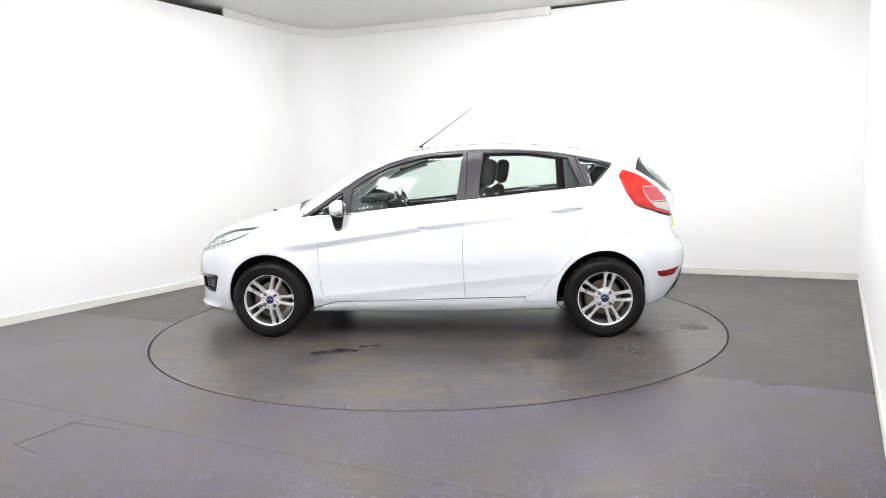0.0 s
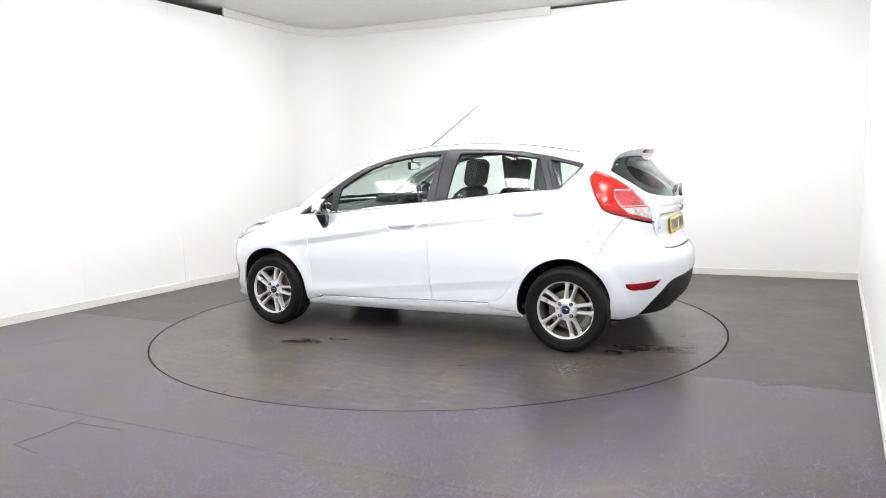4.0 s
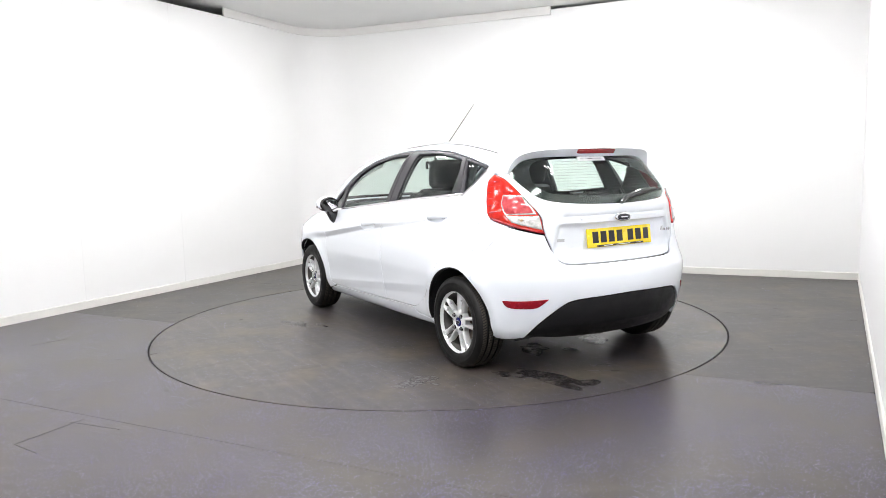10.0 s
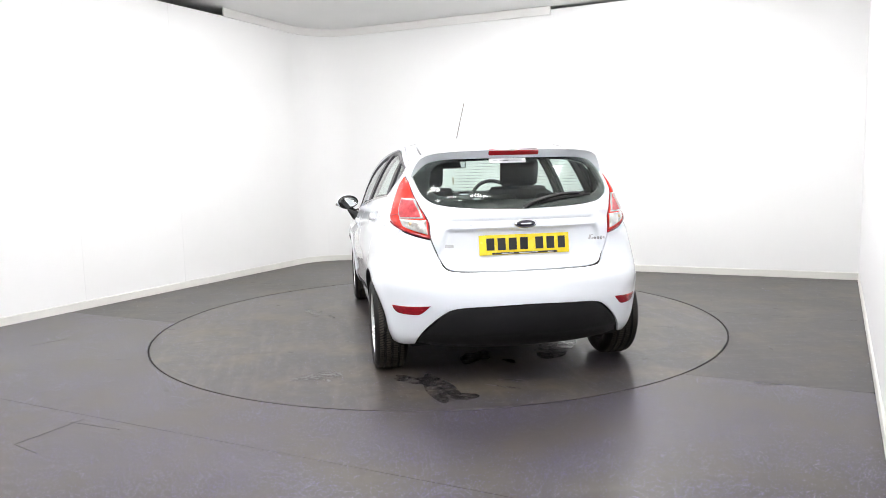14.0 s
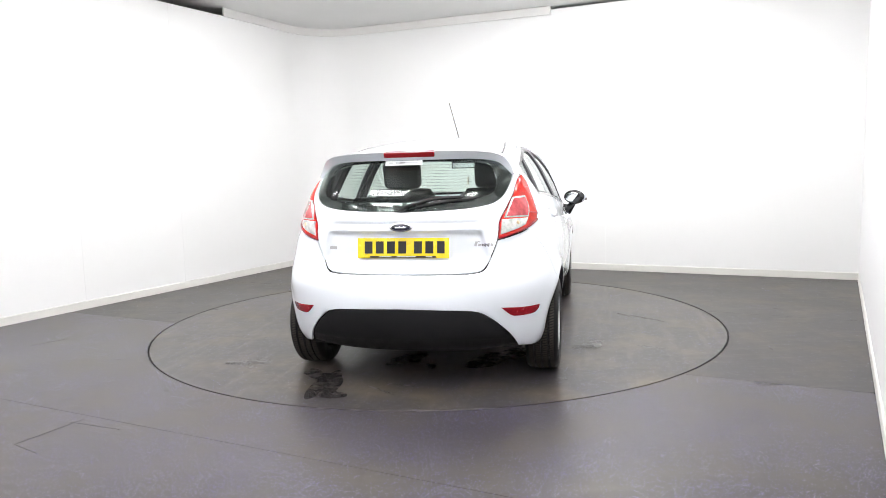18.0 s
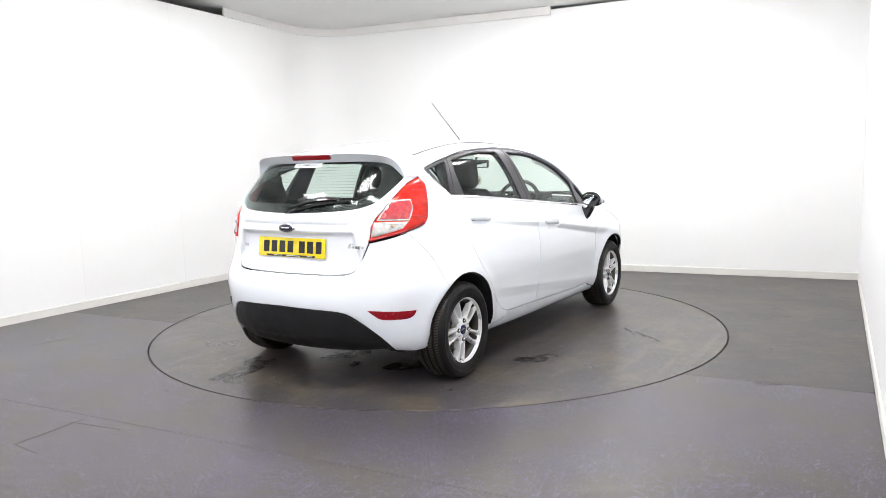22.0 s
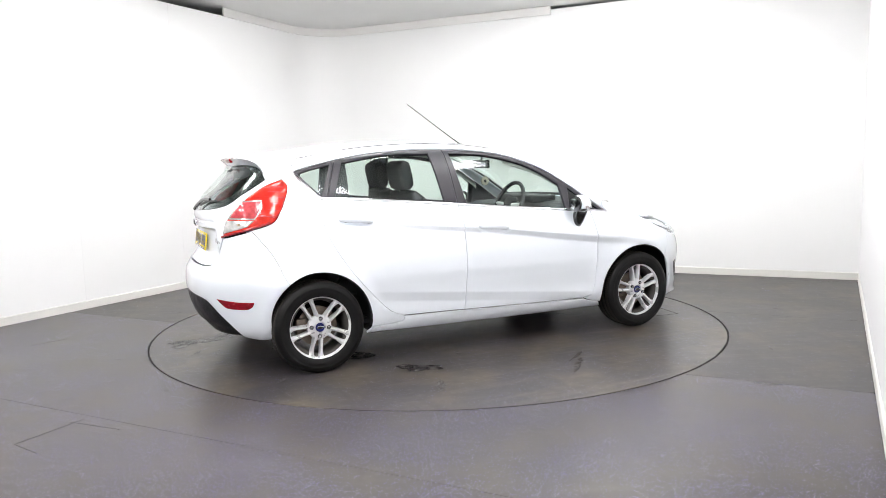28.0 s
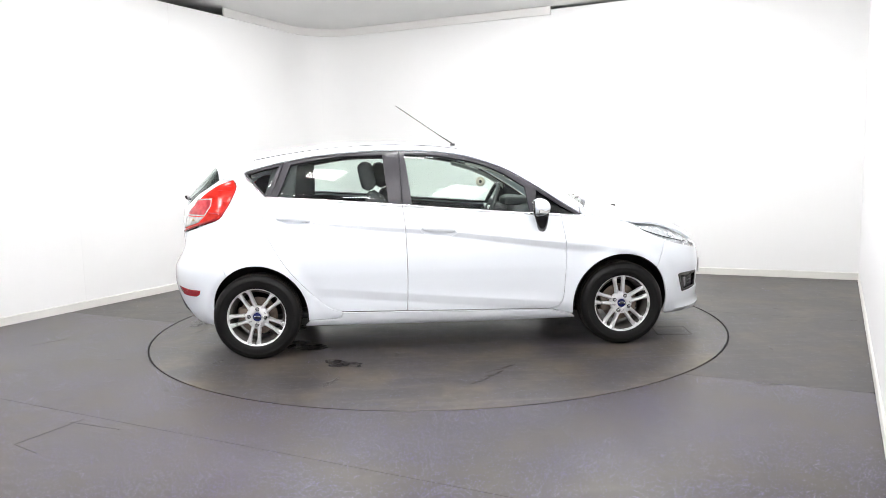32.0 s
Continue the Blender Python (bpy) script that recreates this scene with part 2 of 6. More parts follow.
def block(x0, x1, y0, y1, z0, z1, bevel=0.0, seg=2):
    bm = bmesh.new()
    bmesh.ops.create_cube(bm, size=1.0)
    for v in bm.verts:
        v.co = ((x0 + x1) / 2 + v.co.x * (x1 - x0), (y0 + y1) / 2 + v.co.y * (y1 - y0), (z0 + z1) / 2 + v.co.z * (z1 - z0))
    if bevel:
        bmesh.ops.bevel(bm, geom=bm.edges[:], offset=bevel, segments=seg, profile=0.6, affect="EDGES")
    return bm


def moved(bm, m):
    bmesh.ops.transform(bm, matrix=m, verts=bm.verts)
    return bm


def lathe(profile, n=64, closed=False):
    """Verts and faces of a profile of (radius, height) turned round the y axis."""
    verts, faces, k = [], [], len(profile)
    for i in range(n):
        a = 2 * math.pi * i / n
        verts += [(r * math.cos(a), h, r * math.sin(a)) for r, h in profile]
    for i in range(n):
        for j in range(k if closed else k - 1):
            a, b = i * k + j, i * k + (j + 1) % k
            c, d = ((i + 1) % n) * k + (j + 1) % k, ((i + 1) % n) * k + j
            faces.append((a, b, c, d))
    return verts, faces


def tube(points, radius, n=8, taper=1.0):
    pts = [Vector(q) for q in points]
    verts, faces = [], []
    for i, q in enumerate(pts):
        d = (pts[min(i + 1, len(pts) - 1)] - pts[max(i - 1, 0)]).normalized()
        u = d.cross(Vector((0, 0, 1)) if abs(d.z) < 0.9 else Vector((0, 1, 0))).normalized()
        w = d.cross(u)
        r = radius * (1 + (taper - 1) * i / (len(pts) - 1))
        verts += [q + r * (math.cos(2 * math.pi * k / n) * u + math.sin(2 * math.pi * k / n) * w) for k in range(n)]
    for i in range(len(pts) - 1):
        for k in range(n):
            a, b = i * n + k, i * n + (k + 1) % n
            faces.append((a, b, b + n, a + n))
    faces += [tuple(range(n)), tuple(range((len(pts) - 1) * n, len(pts) * n))]
    return verts, faces


def curve(*pts):
    """A smooth curve through (x, y) points that overshoots nowhere."""
    xs, ys = np.array([q[0] for q in pts], float), np.array([q[1] for q in pts], float)
    d = np.diff(ys) / np.diff(xs)
    m = np.empty_like(ys)
    m[0], m[-1] = d[0], d[-1]
    for i in range(1, len(ys) - 1):
        m[i] = 0 if d[i - 1] * d[i] <= 0 else 3 * (xs[i + 1] - xs[i - 1]) / ((2 * xs[i + 1] - xs[i] - xs[i - 1]) / d[i - 1] + (xs[i + 1] + xs[i] - 2 * xs[i - 1]) / d[i])

    def f(x):
        x = np.clip(np.asarray(x, float), xs[0], xs[-1])
        i = np.clip(np.searchsorted(xs, x) - 1, 0, len(xs) - 2)
        h = xs[i + 1] - xs[i]
        t = (x - xs[i]) / h
        return (2 * t**3 - 3 * t**2 + 1) * ys[i] + (t**3 - 2 * t**2 + t) * h * m[i] + (-2 * t**3 + 3 * t**2) * ys[i + 1] + (t**3 - t**2) * h * m[i + 1]
    return f


def resample(pts, step, closed=False):
    pts = np.array(pts, float)
    if closed:
        pts = np.vstack([pts, pts[:1]])
    seg = np.hypot(*np.diff(pts, axis=0).T)
    run = np.r_[0, np.cumsum(seg)]
    n = max(2, int(round(run[-1] / step)) + 1)
    t = np.linspace(0, run[-1], n)
    out = np.stack([np.interp(t, run, pts[:, 0]), np.interp(t, run, pts[:, 1])], 1)
    return out[:-1] if closed else out


def smooth(pts, k=12):
    """Catmull-Rom through the points."""
    q = np.array(pts, float)
    if len(q) < 3:
        return q
    q = np.vstack([2 * q[0] - q[1], q, 2 * q[-1] - q[-2]])
    out = []
    for i in range(1, len(q) - 2):
        for t in np.linspace(0, 1, k, endpoint=False):
            a, b, c, d = q[i - 1:i + 3]
            out.append(0.5 * (2 * b + (c - a) * t + (2 * a - 5 * b + 4 * c - d) * t**2 + (3 * b - a - 3 * c + d) * t**3))
    out.append(q[-2])
    return np.array(out)


def outline(*runs, step=0.02):
    """A closed outline from runs of points; each run is a smooth line, runs meet in corners."""
    out = []
    for i, r in enumerate(runs):
        out.append(resample(smooth(r), step))
    pts = np.vstack(out)
    keep = [0]
    for i in range(1, len(pts)):
        if np.hypot(*(pts[i] - pts[keep[-1]])) > step * 0.3:
            keep.append(i)
    if np.hypot(*(pts[keep[-1]] - pts[0])) < step * 0.3:
        keep.pop()
    pts = pts[keep]
    area = np.sum(pts[:, 0] * np.roll(pts[:, 1], -1) - np.roll(pts[:, 0], -1) * pts[:, 1])
    return pts if area > 0 else pts[::-1]


def arc(cx, cz, r, a0, a1, n=24):
    return [(cx + r * math.cos(radians(a)), cz + r * math.sin(radians(a))) for a in np.linspace(a0, a1, n)]


def inset(pts, d):
    """The outline moved inwards by d (it runs counter-clockwise)."""
    prev, nxt = np.roll(pts, 1, 0), np.roll(pts, -1, 0)
    e0, e1 = pts - prev, nxt - pts
    e0, e1 = (e / np.maximum(np.hypot(*e.T), 1e-9)[:, None] for e in (e0, e1))
    n0, n1 = np.stack([-e0[:, 1], e0[:, 0]], 1), np.stack([-e1[:, 1], e1[:, 0]], 1)
    m = n0 + n1
    m /= np.maximum((m * m).sum(1), 0.5)[:, None] / 2
    return pts + d * m


def inside(q, poly):
    x, y = q[:, 0:1], q[:, 1:2]
    x0, y0 = poly[:, 0], poly[:, 1]
    x1, y1 = np.roll(x0, -1), np.roll(y0, -1)
    cross = ((y0 > y) != (y1 > y)) & (x < (x1 - x0) * (y - y0) / np.where(y1 == y0, 1e-12, y1 - y0) + x0)
    return cross.sum(1) % 2 == 1


def fill(poly, holes, step):
    """Triangles of a flat outline with holes, on a regular net inside."""
    lo, hi = poly.min(0), poly.max(0)
    gx, gy = np.meshgrid(np.arange(lo[0] + step / 2, hi[0], step), np.arange(lo[1] + step / 2, hi[1], step))
    g = np.stack([gx.ravel(), gy.ravel()], 1)
    g = g[inside(g, poly)]
    edge = np.vstack([poly, *holes])
    for h in holes:
        g = g[~inside(g, h)]
    if len(g):
        far = np.array([np.min(np.hypot(edge[:, 0] - a, edge[:, 1] - b)) for a, b in g])
        g = g[far > step * 0.5]
    pts = np.vstack([edge, g]) if len(g) else edge
    edges, at = [], 0
    for loop in (poly, *holes):
        edges += [(at + i, at + (i + 1) % len(loop)) for i in range(len(loop))]
        at += len(loop)
    from mathutils.geometry import delaunay_2d_cdt
    v, _, f, *_ = delaunay_2d_cdt([Vector(q) for q in pts], edges, [], 0, 1e-7)
    v = np.array([tuple(q) for q in v])
    f = np.array([t for t in f if len(t) == 3])
    c = v[f].mean(1)
    ok = inside(c, poly)
    for h in holes:
        ok &= ~inside(c, h)
    return v, f[ok]


def lifted(chart, q, depth):
    """Points of a chart sunk by depth along its normal."""
    q = np.asarray(q, float)
    e = 1e-3
    a, b = q[:, 0], q[:, 1]
    du, dv = chart(a + e, b) - chart(a - e, b), chart(a, b + e) - chart(a, b - e)
    n = np.cross(dv, du)
    n /= np.maximum(np.linalg.norm(n, axis=1), 1e-12)[:, None]
    return chart(a, b) - n * np.asarray(depth).reshape(-1, 1)


def panel(name, chart, poly, material, gap=0.002, depth=0.014, off=0.0, step=0.035, holes=(), edge=0.003, bulge=0.0, flip=False):
    """A curved sheet cut out of a chart, with rounded edges that turn inwards; off > 0 sinks it."""
    loops = [inset(poly, gap)] + [inset(h, -gap) for h in holes]
    inner = [inset(loops[0], edge)] + [inset(h, -edge) for h in loops[1:]]
    v2, f = fill(inner[0], inner[1:], step)
    d = np.full(len(v2), off, float)
    if bulge:
        near = np.array([np.min(np.hypot(inner[0][:, 0] - a, inner[0][:, 1] - b)) for a, b in v2])
        d = d - bulge * (1 - np.exp(-near / 0.03))
    verts = list(lifted(chart, v2, d))
    faces = [tuple(t) for t in f]
    for lp, li in zip(loops, inner):
        n = len(lp)
        base = len(verts)
        verts += list(lifted(chart, li, np.full(n, off)))
        verts += list(lifted(chart, lp, np.full(n, off + edge * 0.8)))
        verts += list(lifted(chart, lp, np.full(n, off + depth)))
        for k in range(2):
            for i in range(n):
                j = (i + 1) % n
                faces.append((base + k * n + i, base + (k + 1) * n + i, base + (k + 1) * n + j, base + k * n + j))
    verts = np.array(verts)
    # all faces look the same way as the chart
    fixed = []
    tri = np.array([t[:3] for t in faces[:len(f)]])
    nrm = np.cross(verts[tri[:, 1]] - verts[tri[:, 0]], verts[tri[:, 2]] - verts[tri[:, 0]])
    out = lifted(chart, v2[tri].mean(1), np.full(len(tri), -1.0)) - lifted(chart, v2[tri].mean(1), np.full(len(tri), 0.0))
    for t, s in zip(faces[:len(f)], (nrm * out).sum(1)):
        fixed.append(t if s > 0 else t[::-1])
    me = mesh(name, verts, fixed + faces[len(f):], material)
    bm = bmesh.new()
    bm.from_mesh(me)
    bmesh.ops.remove_doubles(bm, verts=bm.verts, dist=2e-5)
    ref = [q.normal.copy() for q in bm.faces[:1]]
    bmesh.ops.recalc_face_normals(bm, faces=bm.faces)
    if len(ref) and bm.faces:
        bm.faces.ensure_lookup_table()
        if bm.faces[0].normal.dot(ref[0]) < 0:
            bmesh.ops.reverse_faces(bm, faces=bm.faces[:])
    bm.to_mesh(me)
    bm.free()
    me.polygons.foreach_set("use_smooth", [True] * len(me.polygons))
    me.set_sharp_from_angle(angle=radians(38))
    return me


def both(name, me, parent, label=""):
    """A part and its mirror image."""
    return part(name, me, None, parent, label), part(name, mirrored(me), None, parent, label)

# ---- the room ----
RADIUS = 2.223          # turntable
HEIGHT = 3.04           # walls
CORNER_BACK_LEFT, CORNER_BACK_RIGHT = Vector((-1.566, 4.274)), Vector((4.287, 1.361))
ALONG_LEFT, ALONG_BACK, ALONG_RIGHT = Vector((0.4711, 0.8821)), Vector((0.8953, -0.4455)), Vector((0.4872, 0.8733))
FRONT_LEFT = CORNER_BACK_LEFT - ALONG_LEFT * 9.6
FRONT_RIGHT = CORNER_BACK_RIGHT - ALONG_RIGHT * 8.9


def offset_line(pts, d):
    """A plan line moved sideways by d, to its left."""
    out = []
    for i, q in enumerate(pts):
        a, b = pts[max(i - 1, 0)], pts[min(i + 1, len(pts) - 1)]
        n = (Vector(b) - Vector(a)).normalized()
        out.append(Vector(q) + d * Vector((-n.y, n.x)))
    return out


def rounded_corner(a, c, b, r, n=20):
    """The plan line from a over the corner c to b, rounded."""
    u, w = (Vector(a) - Vector(c)).normalized(), (Vector(b) - Vector(c)).normalized()
    half = math.acos(u.dot(w)) / 2
    t = r / math.tan(half)
    centre = Vector(c) + (u + w).normalized() * (r / math.sin(half))
    p0, p1 = Vector(c) + u * t, Vector(c) + w * t
    a0, a1 = (math.atan2(*(q - centre).yx) for q in (p0, p1))
    da = (a1 - a0 + math.pi) % (2 * math.pi) - math.pi
    return [centre + r * Vector((math.cos(a0 + da * i / n), math.sin(a0 + da * i / n))) for i in range(n + 1)]


def strip(name, line, z0, z1, inward, outward, material, chamfer=0.0, sag=0.0):
    """An upright band that follows a plan line, with thickness on both sides of it; it sinks by sag along its length."""
    run = [0.0]
    for q, w in zip(line, line[1:]):
        run.append(run[-1] + (w - q).length)
    a, b = offset_line(line, -inward), offset_line(line, outward)
    prof_top = [(a, z1 - chamfer), (offset_line(line, -inward + chamfer) if chamfer else a, z1)]
    verts, faces, n = [], [], len(line)
    rows = [(a, z0)] + (prof_top if chamfer else [(a, z1)]) + [(b, z1), (b, z0)]
    for pts, z in rows:
        verts += [(q.x, q.y, z - sag * d / run[-1]) for q, d in zip(pts, run)]
    k = len(rows)
    for i in range(n - 1):
        for j in range(k):
            j2 = (j + 1) % k
            faces.append((j * n + i, j * n + i + 1, j2 * n + i + 1, j2 * n + i))
    faces += [tuple(j * n for j in range(k))[::-1], tuple(j * n + n - 1 for j in range(k))]
    return mesh(name, verts, faces, material)


curve_line = rounded_corner(FRONT_LEFT, CORNER_BACK_LEFT, CORNER_BACK_RIGHT, 0.6)
line_left = [FRONT_LEFT] + curve_line[:11]
line_back = curve_line[10:] + [CORNER_BACK_RIGHT]
line_right = [CORNER_BACK_RIGHT, FRONT_RIGHT]
line_front = [FRONT_RIGHT, FRONT_LEFT]


def structure(name, me, label):
    return tagged(part(name, me), label, "", "", "structure")


structure("wall_left", strip("wall_left", line_left, 0, HEIGHT, 0.0, 0.05, WALL), "white painted boarded wall curving into the back wall")
structure("wall_back", strip("wall_back", line_back, 0, HEIGHT, 0.0, 0.05, WALL), "white painted boarded wall with a rounded corner")
structure("wall_right", strip("wall_right", line_right, 0, HEIGHT, 0.0, 0.05, WALL_SIDE), "plain white painted side wall")
structure("wall_front", strip("wall_front", line_front, 0, HEIGHT + 0.10, 0.0, 0.05, WALL_BOUNCE), "plain pale unseen wall closing the studio")
for nm, ln in (("baseboard_left", line_left), ("baseboard_back", line_back), ("baseboard_right", line_right)):
    structure(nm, strip(nm, ln, 0.0, 0.075, 0.012, -0.0005, TRIM, 0.006), "low off-white painted skirting board")
# shallow cover strips over the joints of the boards
for base, along, ds in ((CORNER_BACK_LEFT, -ALONG_LEFT, (2.55, 3.77)), (CORNER_BACK_LEFT, ALONG_BACK, (3.95,))):
    for d in ds:
        c = base + along * d
        n = Vector((along.y, -along.x)) * (1 if along == ALONG_BACK else -1)
        bm = block(-0.004, 0.004, -0.0015, 0.0015, 0.08, HEIGHT - 0.004, 0.0005, 1)
        moved(bm, Matrix.Translation((c.x, c.y, 0)) @ Matrix.Rotation(math.atan2(along.y, along.x), 4, "Z"))
        tagged(part("trim", bm, WALL), "thin white joint strip on the wall", "", "", "structure")

# curved pelmet at the top of the wall
start, stop = CORNER_BACK_LEFT - ALONG_LEFT * 1.755, CORNER_BACK_LEFT + ALONG_BACK * 3.316
pelmet_line = [start] + curve_line + [stop]
pelmet = tagged(part("pelmet", strip("pelmet", pelmet_line, 3.043, 3.131, 0.022, -0.0005, PELMET, 0.004, 0.055)), "white plastic pelmet strip curving round the wall top", "pelmet")
part("lower_rail", strip("lower_rail", pelmet_line, 3.034, 3.0425, 0.028, -0.0005, PELMET, 0.002, 0.055), None, pelmet)
for i in range(5):
    q = CORNER_BACK_LEFT + ALONG_BACK * (0.80 + 0.085 * i)
    q = min(curve_line, key=lambda w: (w - q).length) * 0.5 + q * 0.5 if i < 2 else q
    bm = block(-0.012, 0.012, -0.004, 0.004, -0.006, 0.006, 0.002, 1)
    moved(bm, Matrix.Translation((q.x - 0.4455 * 0.030, q.y - 0.8953 * 0.030, 3.022)) @ Matrix.Rotation(math.atan2(-0.4455, 0.8953), 4, "Z"))
    part("clip", bm, PELMET, pelmet)

# ceiling and added backing walls; the left one's dark colour stands for the void's shade
outer = [FRONT_LEFT + Vector((-1.2, -0.4)), CORNER_BACK_LEFT + Vector((-0.5, 0.9)), CORNER_BACK_RIGHT + Vector((0.9, 0.5)), FRONT_RIGHT + Vector((0.4, -0.8))]


def slab(name, pts, z0, z1, material, rise=lambda x, y: 0.0):
    n = len(pts)
    verts = [(q[0], q[1], z0 + rise(q[0], q[1])) for q in pts] + [(q[0], q[1], z1 + rise(q[0], q[1])) for q in pts]
    faces = [tuple(range(n)), tuple(range(2 * n - 1, n - 1, -1))] + [(i, n + i, n + (i + 1) % n, (i + 1) % n) for i in range(n)]
    return mesh(name, verts, faces, material, 20)


axis_u, axis_w = Vector((0.8925, -0.451)), Vector((0.451, 0.8925))


def ceiling_slope(x, y):
    """The ceiling falls a little towards the back and the right, as the pelmet does."""
    q = Vector((x, y)) - start
    return -0.0108 * (q.dot(axis_w) + q.dot(axis_u))


structure("ceiling", slab("ceiling", outer, 3.132, 3.20, CEILING, ceiling_slope), "pale grey boarded ceiling above the pelmet")
structure("wall_outer_left", strip("wall_outer_left", outer[:2], -0.05, 3.1415, 0.0, 0.05, VOID_SHADE), "added dark brown backing for the shaded void behind the boards")
structure("wall_outer", strip("wall_outer", outer[1:] + outer[:1], -0.05, 3.1415, 0.0, 0.05, CORE), "pale outer wall behind the boards")

# lit ceiling panels
turn = Matrix.Rotation(math.atan2(-0.4455, 0.8953), 4, "Z")


def led_panel():
    ob = tagged(new("ceiling_light"), "square white LED box mounted under the ceiling, lit", "ceiling light", "LED panels in the ceiling")
    # the 7 cm drop is made up: its glowing sides brighten ceiling and wall tops
    part("diffuser", block(-0.230, 0.230, -0.230, 0.230, -0.070, 0.004), LED, ob, "glowing white diffuser")
    for k in range(4):
        bm = block(-0.245, 0.230, -0.245, -0.2305, -0.016, 0.008, 0.002, 1)
        part("frame_bar", moved(bm, Matrix.Rotation(k * math.pi / 2, 4, "Z")), LED_FRAME, ob)
    return ob


first = led_panel()
# (1.0, -3.25) and (0.95, 2.2) are extra, added to fill the car side and back wall
spots = [(u, w) for w in (-6.1, -4.2, -2.3, -0.4) for u in (-1.7, 0.05, 1.8)] + [(1.0, -3.25), (-1.7, 0.85), (0.05, 1.3), (1.8, 1.3), (0.95, 2.2)]
for i, (u, w) in enumerate(spots):
    q = axis_u * u + axis_w * w 
    m = Matrix.Translation((q.x, q.y, 3.124 + ceiling_slope(q.x, q.y))) @ turn
    if i == 0:
        first.matrix_basis = m
    else:
        copy_thing(first, m)

# floor: sheets of vinyl with a round opening
structure("ground", slab("ground", outer, -0.09, -0.035, SUBFLOOR), "dark sub-floor under the vinyl")


def flat(a, b):
    a, b = np.broadcast_arrays(np.asarray(a, float), np.asarray(b, float))
    return np.stack([b, a, 0 * a], -1)


floor_ob = structure("floor", slab("floor", [q for q in (FRONT_LEFT, FRONT_RIGHT)] + [FRONT_RIGHT + Vector((0.02, 0.02)), FRONT_LEFT + Vector((0.02, 0.02))], -0.03, -0.012, SUBFLOOR), "dark grey speckled vinyl floor laid in sheets")
nrm_seam, dir_seam = Vector((0.455, 0.8905)), Vector((0.8905, -0.455))
SEAMS = (-8.0, -4.75, -2.76, -0.86, 1.06, 3.0, 4.9)


def clip_half(poly, n, d, keep):
    """The part of a plan polygon with n.q > d (keep 1) or < d (keep -1)."""
    out = []
    for i, a in enumerate(poly):
        b = poly[(i + 1) % len(poly)]
        fa, fb = keep * (n.dot(a) - d), keep * (n.dot(b) - d)
        if fa >= 0:
            out.append(a)
        if fa * fb < 0:
            out.append(a + (b - a) * (fa / (fa - fb)))
    return out


room = [FRONT_LEFT + Vector((0.015, 0)), CORNER_BACK_LEFT, CORNER_BACK_RIGHT, FRONT_RIGHT]
for lo, hi in zip(SEAMS, SEAMS[1:]):
    piece = clip_half(clip_half(room, nrm_seam, lo, 1), nrm_seam, hi, -1)
    if len(piece) < 3:
        continue
    # the outline, bitten by the circle
    pts = resample([(q.y, q.x) for q in piece], 0.06, True)
    gaps = 0.0012
    r = RADIUS + 0.008
    outer_poly = outline(*[[tuple(pts[i]), tuple(pts[(i + 1) % len(pts)])] for i in range(len(pts))], step=0.06)
    circle = np.array(arc(0, 0, r, 0, 360, 181)[:-1])
    inner_poly = inset(outer_poly, gaps)
    poly_pts = np.vstack([inner_poly, circle])
    from mathutils.geometry import delaunay_2d_cdt
    n0, n1 = len(inner_poly), len(circle)
    edges = [(i, (i + 1) % n0) for i in range(n0)] + [(n0 + i, n0 + (i + 1) % n1) for i in range(n1)]
    v, _, f, *_ = delaunay_2d_cdt([Vector(q) for q in poly_pts], edges, [], 0, 1e-7)
    v = np.array([tuple(q) for q in v])
    f = np.array([t for t in f if len(t) == 3])
    c = v[f].mean(1)
    f = f[inside(c, inner_poly) & (np.hypot(c[:, 0], c[:, 1]) > r - 0.0008)]
    if not len(f):
        continue
    me = bpy.data.meshes.new("vinyl_sheet")
    bm = bmesh.new()
    vs = [bm.verts.new((b, a, 0.0)) for a, b in v]
    for t in f:
        bm.faces.new([vs[k] for k in t])
    bmesh.ops.recalc_face_normals(bm, faces=bm.faces)
    for q in bm.faces:
        if q.normal.z < 0:
            q.normal_flip()
    ret = bmesh.ops.extrude_edge_only(bm, edges=[e for e in bm.edges if e.is_boundary])
    for w in ret["geom"]:
        if isinstance(w, bmesh.types.BMVert):
            w.co.z = -0.012
    bmesh.ops.delete(bm, geom=[w for w in bm.verts if not w.link_faces], context="VERTS")
    bm.to_mesh(me)
    bm.free()
    me.materials.append(VINYL if hi < 0 else VINYL_WORN)
    part("vinyl_sheet", me, None, floor_ob)


def groove(name, a, b, width, material, parent, z=0.001):
    a, b = Vector(a), Vector(b)
    d = b - a
    bm = block(0, d.length, -width / 2, width / 2, -0.0012, z)
    return part(name, moved(bm, Matrix.Translation((a.x, a.y, 0)) @ Matrix.Rotation(math.atan2(d.y, d.x), 4, "Z")), material, parent)


for a, b in (((-2.03, -2.53), (-1.86, -2.20)), ((-2.03, -2.53), (-1.86, -2.65)), ((-3.06, -0.52), (-2.89, -0.32)), ((-1.91, -2.24), (-1.60, -2.37))):
    groove("cut_line", a, b, 0.005, SCUFF, floor_ob)


